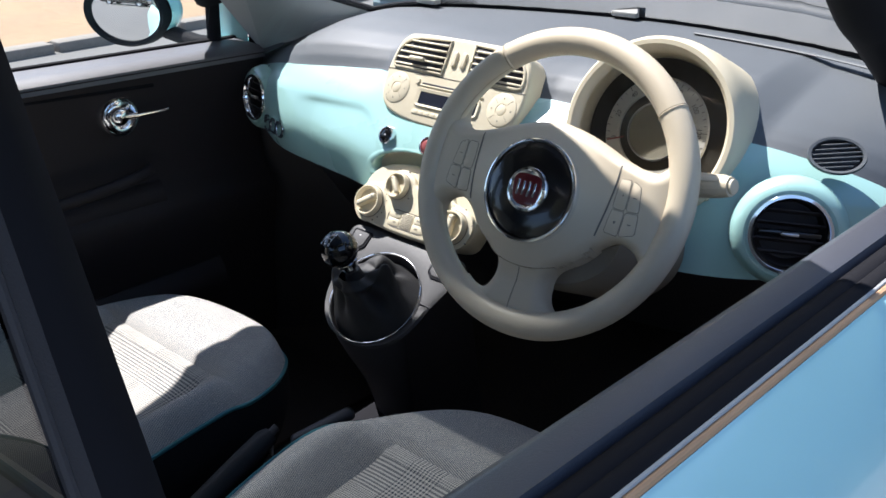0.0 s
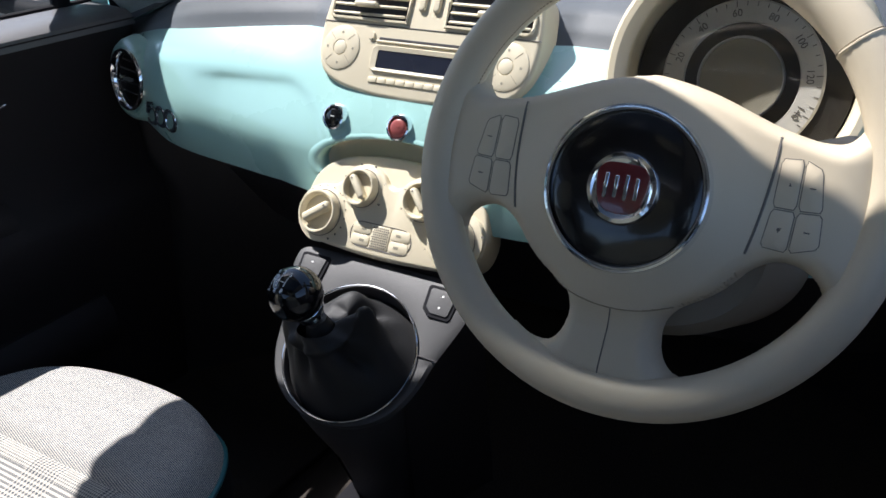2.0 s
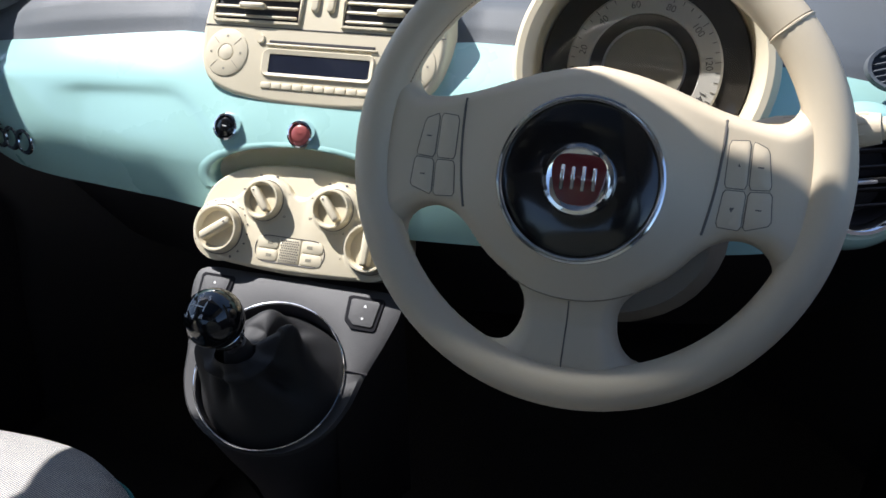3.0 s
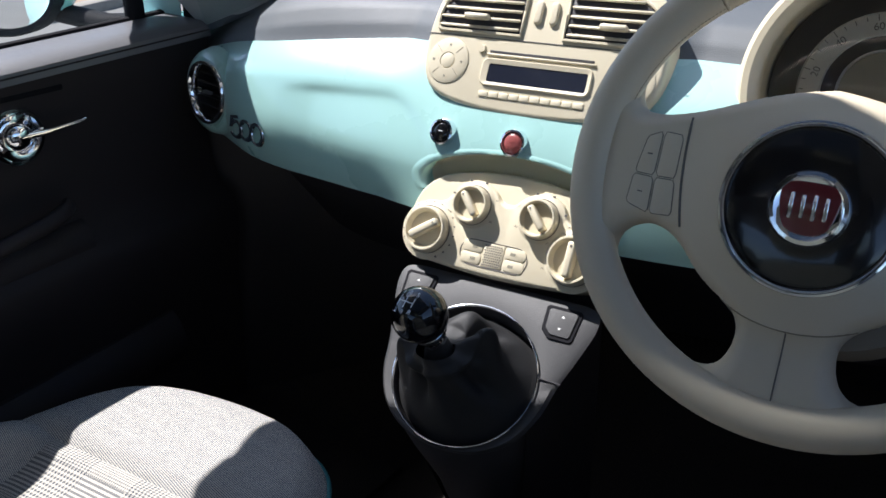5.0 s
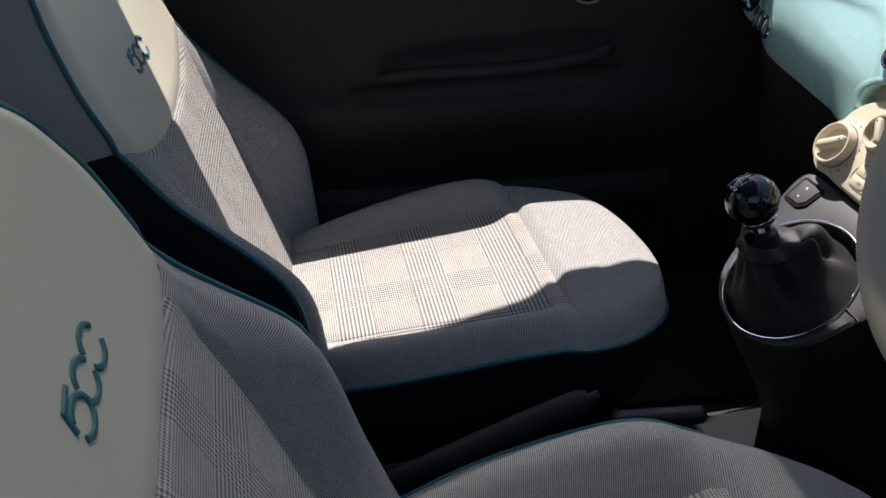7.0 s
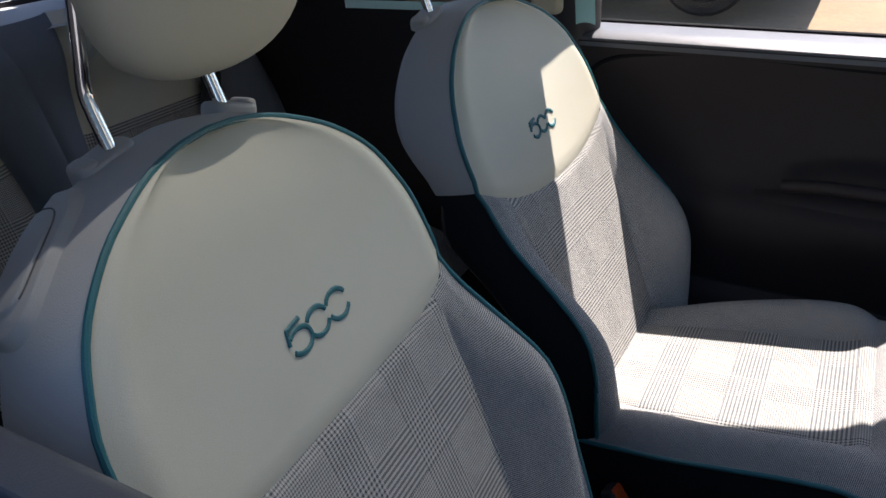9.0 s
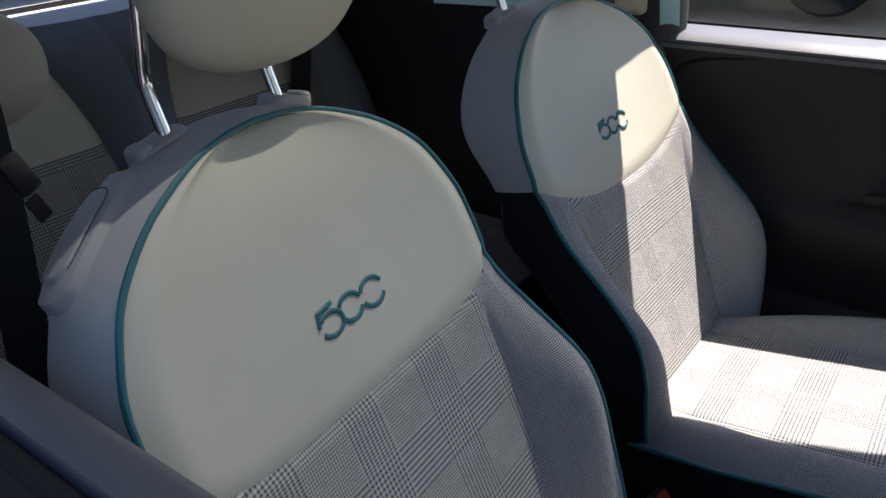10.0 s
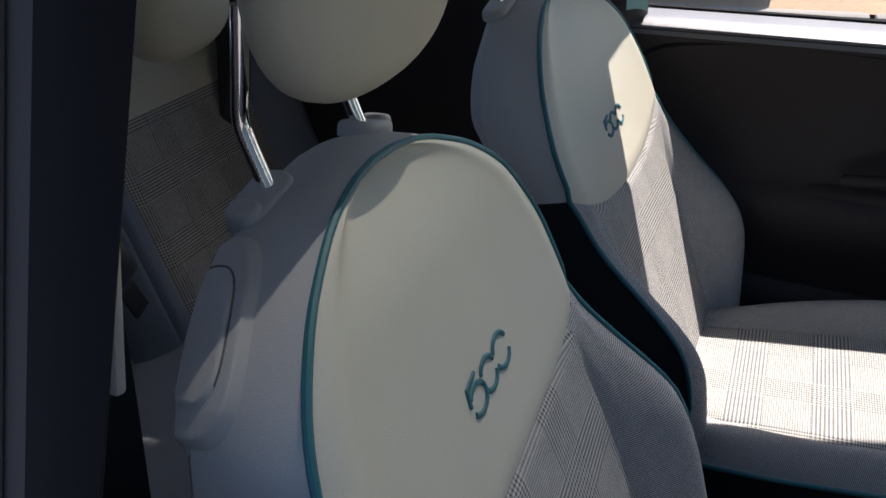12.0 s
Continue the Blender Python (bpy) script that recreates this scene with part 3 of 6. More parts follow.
def build_dash():
    d = thing("dashboard", (0, 0.3, 0.5), "grey grained dashboard with a glossy mint painted fascia", "dashboard")
    sheet = grid(fascia, span(-0.615, 0.645, 200), span(0, 1, 60))
    cut(sheet, VENT_L, 0.047 * 1.15), cut(sheet, VENT_R, 0.052 * 1.15), cut(sheet, CLUSTER, 0.116), cut(sheet, NICHE, 0.0392, sx=3.0)
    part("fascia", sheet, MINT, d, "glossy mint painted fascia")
    def recess(a, r, depth):
        u, z = -0.003 + 0.108 * math.cos(a) * r, 0.793 + 0.036 * math.sin(a) * r
        s = (smooth_table(FASCIA_TOP, u) - z) / (smooth_table(FASCIA_TOP, u) - smooth_table(FASCIA_BOT, u))
        return fascia(u, s, -depth)
    part("niche", grid(lambda a, r: recess(a, r, 0.030 - 0.012 * max(0, (r - 0.8) / 0.2) ** 2), span(-math.pi, math.pi, 72), (1.0, 0.97, 0.93, 0.88, 0.8, 0.6, 0.4, 0.2, 0.0)), CREAM, d, "cream recess above the heater panel")
    lip = ((1.0, 0.019), (0.995, 0.010), (1.005, 0.004), (1.03, 0.0006), (1.07, -0.0006), (1.14, -0.0008), (1.19, 0.0006))
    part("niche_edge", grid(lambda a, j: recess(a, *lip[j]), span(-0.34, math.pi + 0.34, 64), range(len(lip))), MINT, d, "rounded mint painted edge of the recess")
    rows = ((0.0, 0.0), (0.004, 0.006), (0.012, 0.020), (0.03, 0.040), (0.07, 0.055), (0.14, 0.062), (0.22, 0.06), (1.0, 0.055))
    def top(u, k):
        e = fascia(u, 0)
        dy, dz = rows[k]
        end = cowl(u) + 0.02
        y = e.y + 0.002 + (dy if dy < 1 else end - e.y)
        flat = min(1, max(0, (cowl_top(u) - e.z) / 0.085)) * (1 - 0.62 * min(1, max(0, (u - 0.41) / 0.05)))
        return (u, min(y, end + 0.0001 * k), e.z - 0.002 + flat * dz + (cowl_top(u) - (e.z + 0.055 * flat)) * min(1, max(0, (y - e.y) / (end - e.y + 1e-6))))
    fine = [i * 0.25 for i in range(4 * (len(rows) - 1) + 1)]
    sheet = grid(lambda u, k: Vector(top(u, int(k))).lerp(Vector(top(u, min(int(k) + 1, len(rows) - 1))), k - int(k)), span(-0.64, 0.66, 130), fine)
    cut(sheet, CLUSTER, 0.120)
    part("upper_pad", sheet, PAD, d, "grained grey upper dashboard")
    def low(u, k):
        e = fascia(u, 1)
        return (u, e.y + (0.012, 0.03, 0.05, 0.12, 0.2)[k], e.z - (-0.004, 0.004, 0.03, 0.09, 0.2)[k])
    part("lower_panel", grid(low, span(-0.62, 0.65, 30), range(5)), BLACK, d, "black lower dashboard")
    part("top_groove", tube([(x, cowl(x) - 0.05, 0.984) for x in span(0.22, 0.52, 12)], 0.007, 8, flat=0.35), PAD, d)


build_dash()

# ---- steering wheel ----
def build_wheel():
    m = frame_of((0.311, 0.025, 0.904), 25)
    w = thing("steering_wheel", (0.311, 0.025, 0.904), "ivory leather three spoke steering wheel with a black centre cap", "steering wheel")
    R = 0.1685
    pts, radii = [], []
    for i in range(96):
        a = 2 * math.pi * i / 96
        pts.append(m @ Vector((R * math.cos(a), R * math.sin(a), 0)))
        radii.append(0.0165)
    part("rim", tube(pts, 0.0165, 16, closed=True, up=m.to_3x3() @ Vector((0, 0, 1)), flat=0.92, radii=radii), RIM, w, "ivory leather rim")
    hub = m @ Matrix.Translation((0, -0.013, 0))

    def blend(a, b, k):
        h = max(k - abs(a - b), 0) / k
        return min(a, b) - h * h * k / 4

    def outside(x, y):
        """Signed distance to the outline of hub, spokes and the inside of the rim."""
        d = (math.hypot(x / 0.099, (y + 0.011) / (0.079 if y > -0.011 else 0.0905)) - 1) * 0.09
        side = max(y - 0.037 - 0.24 * max(0, 0.135 - abs(x)), -0.043 - y - 0.06 * max(0, abs(x) - 0.12), abs(x) - 0.168)
        low = max(abs(x + 0.001) - 0.0355, y + 0.03, -0.168 - y)
        d = blend(blend(d, side, 0.022), low, 0.020)
        return blend(d, abs(math.hypot(x, y) - R) - 0.009, 0.045)

    def height(x, y):
        q = (x / 0.103) ** 2 + ((y + 0.011) / (0.084 if y > -0.011 else 0.0955)) ** 2
        dome = 0.0085 + 0.0235 * (1 - q ** 1.05)
        arm = 0.0125 - 0.004 * min(1, max(0, (-y - 0.05) / 0.03)) - 0.006 * max(0, (abs(x) - 0.13) / 0.03) ** 2 - 0.004 * max(0, (-y - 0.11) / 0.04) ** 2
        z = -blend(-dome, -arm, 0.006)
        e = min(1, max(0, -outside(x, y)) / 0.011)
        return z - 0.017 * (1 - math.sqrt(1 - (1 - e) ** 2))

    def body(inside, sink=0.0):
        n, half = 168, 0.169
        bm, at = bmesh.new(), {}
        step = 2 * half / n
        for j in range(n):
            for i in range(n):
                cx, cy = -half + (i + 0.5) * step, -half + (j + 0.5) * step
                if not inside(cx, cy) or outside(cx, cy) > 0.0005 or math.hypot(cx, cy) > 0.163:
                    continue
                quad = []
                for a, b in ((i, j), (i + 1, j), (i + 1, j + 1), (i, j + 1)):
                    if (a, b) not in at:
                        x, y = -half + a * step, -half + b * step
                        for _ in range(2):
                            d = outside(x, y)
                            if d > -step * 0.4:
                                gx, gy = outside(x + 1e-4, y) - d, outside(x, y + 1e-4) - d
                                g = max(math.hypot(gx, gy), 1e-9)
                                x, y = x - d * gx / g, y - d * gy / g
                        at[(a, b)] = bm.verts.new((x, y, height(x, y) - sink * min(1, max(0, (y + 0.150) / 0.03))))
                    quad.append(at[(a, b)])
                bm.faces.new(quad)
        rim_edges = [e for e in bm.edges if e.is_boundary]
        ext = bmesh.ops.extrude_edge_only(bm, edges=rim_edges)["geom"]
        for v in ext:
            if isinstance(v, bmesh.types.BMVert):
                v.co.z -= 0.012
        bm.transform(m)
        return bm

    def split(y):
        return 0.0940 - 1.5 * (y - 0.015) ** 2 + 0.04 * y

    def oval(x, y):
        return math.hypot(x / 0.097, (y + 0.011) / (0.0785 if y > -0.011 else 0.0900))

    def is_low(x, y):
        return y < -0.05 and oval(x, y) > 1 and abs(x) < 0.085

    part("airbag_cover", body(lambda x, y: abs(x) < split(y) and not is_low(x, y)), RIM, w, "smooth ivory airbag cover")
    part("side_spoke", body(lambda x, y: x >= split(y) and not is_low(x, y)), RIM, w)
    part("side_spoke", body(lambda x, y: x <= -split(y) and not is_low(x, y)), RIM, w)
    part("lower_spoke", body(is_low, 0.008), RIM, w)
    edge_line = [(0.0972 * math.cos(radians(a)), -0.011 + 0.0902 * math.sin(radians(a))) for a in span(-132, -48, 30)]
    part("cover_edge", tube([m @ Vector((x, y, height(x, y) + 0.0001)) for x, y in edge_line if outside(x, y) < -0.001], 0.0005, 6), SEAMLINE, w, "fine edge of the airbag cover")
    for a in (40, 125):
        c_, s_ = math.cos(radians(a)), math.sin(radians(a))
        ringlet = [m @ Vector(((R + 0.0163 * math.cos(b)) * c_, (R + 0.0163 * math.cos(b)) * s_, 0.0150 * math.sin(b))) for b in [2 * math.pi * i / 48 for i in range(48)]]
        part("rim_seam", tube(ringlet, 0.0011, 6, closed=True), RIM, w, "raised leather seam across the rim")
        turn = Matrix.Rotation(0.011, 4, "Z")
        part("rim_crease", tube([m @ turn @ m.inverted() @ q for q in ringlet], 0.0005, 6, closed=True), SEAMLINE, w)
    inner = [m @ Vector(((R - 0.0160) * math.cos(a), (R - 0.0160) * math.sin(a), 0.004)) for a in span(radians(126), radians(172), 40)]
    part("stitching", joined(*[tube([p, p + (q - p) * 0.55], 0.0004, 5) for p, q in zip(inner, inner[1:])]), SEAMLINE, w, kind="stuff")
    part("seam", tube([m @ Vector((0, y, height(0, y) + 0.0001 - 0.008 * min(1, max(0, (y + 0.150) / 0.03)))) for y in span(-0.103, -0.160, 16)], 0.00055, 6), GREYMARK, w, "dark stitched seam")
    part("horn_ring", lathe([(0.0555, 0.024), (0.0555, 0.0305), (0.0562, 0.0325), (0.0573, 0.0326), (0.0580, 0.0312), (0.0587, 0.0326), (0.0602, 0.0322), (0.0612, 0.0295), (0.0615, 0.022)], hub, 72), CHROME, w, "thin double chrome ring round the cap")
    part("centre_cap", lathe([(0.0, 0.0340), (0.03, 0.0335), (0.05, 0.0318), (0.0552, 0.0300), (0.0552, 0.02)], hub, 64), CAP, w, "gloss black centre cap")
    e = part("emblem", lathe([(0.0, 0.0360), (0.020, 0.0360), (0.0225, 0.0375), (0.0252, 0.0370), (0.0268, 0.0345), (0.0268, 0.031)], hub, 48), CHROME, w, "round chrome emblem with a dark red shield")
    sh = smooth_line([(-0.0175, 0.015, 0), (0, 0.0178, 0), (0.0175, 0.015, 0), (0.0188, 0.0, 0), (0.013, -0.015, 0), (0, -0.0188, 0), (-0.013, -0.015, 0), (-0.0188, 0.0, 0)], 4, True)
    part("shield", pad(sh, 0.0370, hub, 0.001, back=-0.034), RED, e, "dark red enamel shield")
    for i, hgt in enumerate((0.018, 0.016, 0.018, 0.016)):
        part("bar", rbox((0.0028, hgt, 0.0016), hub @ Matrix.Translation((-0.0112 + 0.0075 * i, 0.0005, 0.0378)), 0.0005, 1), CHROME, e)
    # switch pads set flush into the side spokes
    def flush(outline, lift, edge):
        bm = pad(outline, lift, None, edge, 2, back=0.001)
        for v in bm.verts:
            v.co.z += height(v.co.x, v.co.y)
        bm.transform(m)
        return bm
    for sx in (-1, 1):
        cells = ((((0.0985, 0.026), (0.1125, 0.027), (0.1135, -0.007), (0.0985, -0.007)), 0), (((0.1140, 0.027), (0.1250, 0.022), (0.1300, -0.006), (0.1150, -0.007)), 1),
                 (((0.0985, -0.0085), (0.1135, -0.0085), (0.1130, -0.036), (0.0960, -0.035)), 2), (((0.1150, -0.0085), (0.1305, -0.0075), (0.1325, -0.030), (0.1145, -0.036)), 3))
        for c4, j in cells:
            c = sum((Vector((sx * x, y, 0)) for x, y in c4), Vector()) / 4
            o = []
            for (x0, y0), (x1, y1) in zip(c4, c4[1:] + c4[:1]):
                for t in (0.10, 0.2, 0.35, 0.5, 0.65, 0.8, 0.90):
                    o.append((sx * (x0 + (x1 - x0) * t), y0 + (y1 - y0) * t))
            k = part("switch", flush(o, 0.0004, 0.0004), RIM, w)
            part("outline", tube([m @ Vector((x, y, height(x, y) + 0.0001)) for x, y in o], 0.00042, 5, closed=True), GREYMARK, k)
            at = m @ Matrix.Translation((c.x, c.y, height(c.x, c.y) + 0.0003))
            if sx > 0 and j in (0, 2):
                d = 1 if j == 0 else -1
                part("mark", pad([(-0.002, -0.0016 * d), (0.002, -0.0016 * d), (0, 0.002 * d)], 0.0002, at, 0.0001, 1), GREYMARK, k)
            else:
                part("mark", rbox((0.004, 0.0010, 0.0004), at, 0), GREYMARK, k)
        part("spoke_gap", tube([m @ Vector((sx * split(y), y, height(split(y), y) - 0.0002)) for y in span(0.040, -0.042, 14)], 0.0011, 6), GREYMARK, w, "dark gap beside the airbag cover")
    # column shroud and stalk
    c = thing("steering_column", (0.311, 0.12, 0.84), "grey beige plastic steering column shroud", "steering column")
    part("shroud", lathe([(0.03, 0.0), (0.058, -0.004), (0.066, -0.022), (0.070, -0.16), (0.05, -0.2)], m @ Matrix.Translation((0.014, -0.046, -0.034)), 40, 1.42, 1.15), COLUMN_SHADED, c)
    part("ignition_lock", lathe([(0.0, 0.006), (0.007, 0.006), (0.010, 0.003), (0.011, -0.02)], Matrix.Translation((0.395, 0.085, 0.825)) @ Matrix.Rotation(radians(75), 4, "Y"), 20), STEEL, c, "steel ignition lock")
    s = thing("indicator_stalk", (0.40, 0.09, 0.89), "cream ribbed indicator stalk", "stalk")
    a, b = Vector((0.37, 0.10, 0.900)), Vector((0.516, 0.078, 0.934))
    part("arm", tube([a, a.lerp(b, 0.3), a.lerp(b, 0.5), a.lerp(b, 0.9), a.lerp(b, 0.97)], 0.01, 14, radii=[0.008, 0.0095, 0.015, 0.0125, 0.011]), RIM, s)
    axis = (b - a).normalized()
    side, top = axis.cross(Vector((0, 0, 1))).normalized(), Vector((0, 0, 1))
    for i in range(9):
        w = radians(-80 + 40 * i)
        off = side * math.cos(w) + top * math.sin(w)
        part("rib", tube([a.lerp(b, t) + off * r for t, r in ((0.52, 0.0146), (0.7, 0.0138), (0.9, 0.0124))], 0.0010, 5), RIM, s)
    part("end_cap", tube([a.lerp(b, 0.965), a.lerp(b, 0.995), b], 0.0085, 12, radii=[0.0085, 0.0085, 0.007]), RIM, s)


build_wheel()

# ---- seats ----
def letters(m, w, mat, name, parent, r, closed=False):
    """The three looped strokes of the seat and dashboard badge, w wide; closed makes the last two full rings."""
    k = w / 0.094

    def arc(cx, cy, rx, ry, a0, a1):
        return [(cx + rx * math.cos(radians(a)), cy + ry * math.sin(radians(a)), 0) for a in span(a0, a1, 20)]

    lines = [[(-0.024, 0.0175, 0), (-0.043, 0.0145, 0), (-0.046, -0.001, 0)], arc(-0.0315, -0.003, 0.0145, 0.0125, 140, -150)]
    if closed:
        lines += [arc(-0.0045, 0, 0.0145, 0.0145, 180, -180), arc(0.026, 0, 0.0155, 0.0155, 180, -180)]
    else:
        lines += [arc(-0.0045, 0, 0.0145, 0.0145, 150, 20), arc(-0.0045, 0, 0.0145, 0.0145, -150, -25), arc(0.026, 0, 0.0155, 0.0155, 155, 25), arc(0.026, 0, 0.0155, 0.0155, -155, -30)]
    return part(name, joined(*[tube([m(Vector(p) * k) for p in line], r, 6, up=(0, 1, 0.4), flat=0.5) for line in lines]), mat, parent)


BACK_W = ((-0.40, 0.262), (-0.33, 0.285), (-0.20, 0.288), (-0.105, 0.270), (-0.055, 0.254), (0.0, 0.252), (0.03, 0.249), (0.055, 0.240), (0.10, 0.212), (0.135, 0.166), (0.155, 0.122), (0.168, 0.082), (0.176, 0.036), (0.178, 0.0))


def front_seat(name, back_at, skew, k, cush_at, ck, label, yaw=0.0, lw=1.0, bolster=0.05, cw=1.0):
    """A front seat: back_at is the middle of the badge, cush_at the middle of the cushion's cross seam; k and ck scale them."""
    root = thing(name, (cush_at[0], cush_at[1] - 0.2, 0.22), label, "seat", "front seats")
    B = Vector(back_at)

    def width(z):
        return smooth_table(BACK_W, z) * (1 + (lw - 1) / (1 + math.exp((z + 0.10) * 40)))

    def seam(p):
        return -0.078 + 0.036 * p ** 4 if lw == 1.0 else -0.078 + 0.054 * abs(p) ** 2.5

    def panel_edge(z):
        """How far out the centre panel reaches, as a share of the half width."""
        t = min(1, max(0, (z + 0.40) / 0.33))
        return 0.56 + 0.22 * t if lw == 1.0 else 0.54 + 0.26 * t * t

    def P(p, z, lift=0.0):
        w = width(z)
        low = min(1, max(0, (seam(p) - z) / (0.14 if lw == 1.0 else 0.20)))
        low = low * low * (3 - 2 * low)
        e = panel_edge(z)
        bol = min(1, max(0, (abs(p) - e + 0.06) / (0.30 if lw == 1.0 else 1.06 - e)))
        bol = bol * bol * (3 - 2 * bol)
        y = -0.43 * z + bolster * low * bol * (1 - (0.6 if lw < 1 else 0.0) * min(1, max(0, (-z - 0.25) / 0.15)) ** 1.5) + yaw * p * w
        if lw == 1.0:
            y -= 0.016 * max(0, abs(p) - 0.78) ** 2 / 0.0484 * low
        else:
            y += (0.008 * bol - 0.046 * max(0, abs(p) - 0.74) ** 2 / 0.0676) * low
        y += 0.020 * low * bol * math.exp(-((z + 0.20) / 0.09) ** 2)
        y += 0.010 * (1 - low) * abs(p) ** 3 - 0.012 * (1 - low) * max(0, abs(p) - 0.9) / 0.1
        y -= 0.030 * max(0, (z - 0.09) / 0.088) ** 2 * (1 - 0.6 * p * p)
        y -= 0.006 * math.exp(-((abs(p) - e) / 0.025) ** 2) * min(1, low * 4)
        y -= 0.004 * math.exp(-((z - seam(p)) / 0.005) ** 2)
        y += lift
        q = B + k * Vector((p * w, y, z))
        return q

    def uvz(p, z):
        return (p * width(z) * k, z * k * 1.09)

    def upper(p, t):
        z = seam(p) + (0.178 - seam(p)) * math.sin(math.pi / 2 * t)
        return P(p, z)
    part("backrest", grid(upper, span(-1, 1, 48), span(0, 1, 34), lambda p, t: uvz(p, t)), IVORY, root, "ivory leather upper backrest")
    def lower(p, t):
        z = -0.40 + (seam(p) + 0.40) * t
        return P(p, z)
    def luv(p, t):
        return uvz(p, -0.40 + (seam(p) + 0.40) * t)
    def spread(f, sx):
        """Lays a sheet over the centre panel (sx = 0) or over the bolster on the side sx."""
        def at(u, t):
            e = panel_edge(-0.40 + 0.322 * t)
            return f(u * e if sx == 0 else sx * (e + (1 - e) * u), t)
        return at
    ts = [1 - (1 - i / 40) ** 1.4 for i in range(41)]
    part("centre_panel", grid(spread(lower, 0), span(-1, 1, 40), ts, spread(luv, 0)), CHECK, root, "glen check cloth centre panel")
    for sx in (-1, 1):
        part("bolster", grid(spread(lower, sx), span(0, 1, 22), ts, spread(luv, sx)), RIB, root, "grey ribbed cloth side bolster")
    # the edge of the shell, swept to the rear
    zs = [-0.40 + 0.578 * math.sin(math.pi / 2 * i / 40) for i in range(41)]
    edge = [(1, z) for z in zs] + [(-1, z) for z in zs[::-1]][1:]
    def side(i, d, lo=0.0):
        p, z = edge[i]
        q = P(p, z)
        mid = B + k * Vector((0, q.y / k * 0 + (-0.43 * 0.02), 0.02))
        out = Vector((q.x - mid.x, 0, (z - 0.02) * k * (1 if z > 0.02 else 0.0)))
        out = out.normalized() if out.length > 1e-6 else Vector((p, 0, 0))
        depth = k * (0.092 + 0.03 * (1 - min(1, max(0, z / 0.178))))
        if lw < 1:
            t = min(1, max(0, (0.075 - z) / 0.13))
            back = min(1, max(0, (-0.03 - z) / 0.06))
            depth *= 1 - 0.42 * t * t * (3 - 2 * t) * (1 - back)
        q = q + out * k * (0.010 * math.sin(math.pi * min(1, d * 0.8)) - 0.05 * max(0, d - 0.75) / 0.25)
        return q + Vector((0, -depth * d, -(0.008 + 0.012 * max(0, z) / 0.178) * d * k))
    n = len(edge)
    cut = [i for i, (p, z) in enumerate(edge) if z >= (-0.052 if lw == 1.0 else -0.026)]
    i0, i1 = cut[0], cut[-1]
    ds = span(0, 1, 10)
    part("side_cover", grid(side, list(range(i0, i1 + 1)), ds, lambda a, b: (a * 0.01, b * 0.1)), GREYSIDE, root, "grey ivory leather sides")
    part("side_cloth", grid(side, list(range(0, i0 + 1)), ds), BLACKCLOTH, root, "black cloth lower side")
    part("side_cloth", grid(side, list(range(i1, n)), ds), BLACKCLOTH, root, "black cloth lower side")
    part("back_panel", grid(lambda i, t: side(i, 1.0).lerp(side(n - 1 - i, 1.0), t), list(range(0, n // 2 + 1)), span(0, 1, 8)), GREYSIDE, root)
    part("piping", tube([P(p, z, 0.001) for p, z in edge], 0.0034 * k, 8), TEAL, root, "teal piping along the edge")
    if lw == 1.0:
        # airbag pod on the outer side
        j0, j1, d0, d1 = 25.2, 34.2, 0.34, 1.0
        def pod(i, d, lift=0.0):
            q = side(int(i), d).lerp(side(min(int(i) + 1, n - 1), d), i - int(i))
            a, b = (i - (j0 + j1) / 2) / ((j1 - j0) / 2), (d - (d0 + d1) / 2) / ((d1 - d0) / 2)
            r = (abs(a) ** 2.6 + abs(b) ** 2.6) ** (1 / 2.6)
            h = min(1, max(0, (0.98 - r) / 0.16))
            h2 = min(1, max(0, (0.60 - r) / 0.05))
            return q + Vector((0.85, 0, 0.5)) * (0.010 * h * h * (3 - 2 * h) + 0.0025 * h2 * h2 * (3 - 2 * h2) - 0.0015 + lift)
        part("airbag_pod", grid(pod, span(j0, j1, 70), span(d0, d1, 50)), GREYSIDE, root, "grey moulded airbag cover")
        mid, hi = (j0 + j1) / 2, (j1 - j0) / 2
        c26 = lambda t: math.copysign(abs(t) ** (2 / 2.6), t)
        rim = [pod(mid + 0.61 * hi * c26(math.cos(a)), (d0 + d1) / 2 + 0.61 * (d1 - d0) / 2 * c26(math.sin(a)), 0.0003) for a in span(-2.2, 2.2, 60)]
        part("pod_line", tube(rim, 0.0007, 6), GREYMARK, root)
    else:
        part("label_tag", rbox((0.003, 0.010, 0.022), Matrix.Translation(P(-0.995, -0.015) + Vector((-0.004, -0.006, 0))), 0.001, 1), WHITEMARK, root, "small white sewn-in label")
    # badge
    bp = -0.012 / 0.25 if lw == 1.0 else 0.0
    letters(lambda q: P(bp - q.x / 0.25, q.y * 0.70, 0.0008), 0.110 if lw == 1.0 else 0.100, TEAL, "embroidered_badge", root, 0.0027 * k)
    # cushion
    C = Vector(cush_at)
    CW = ((-0.42, 0.185), (-0.33, 0.20), (-0.22, 0.222), (-0.08, 0.231), (-0.02, 0.226), (0.03, 0.214), (0.07, 0.198), (0.11, 0.166), (0.138, 0.122), (0.155, 0.062), (0.160, 0.0))
    def cushion_width(y):
        return smooth_table(CW, y) * (1 + (cw - 1) * min(1, max(0, (0.11 - y) / 0.11)))
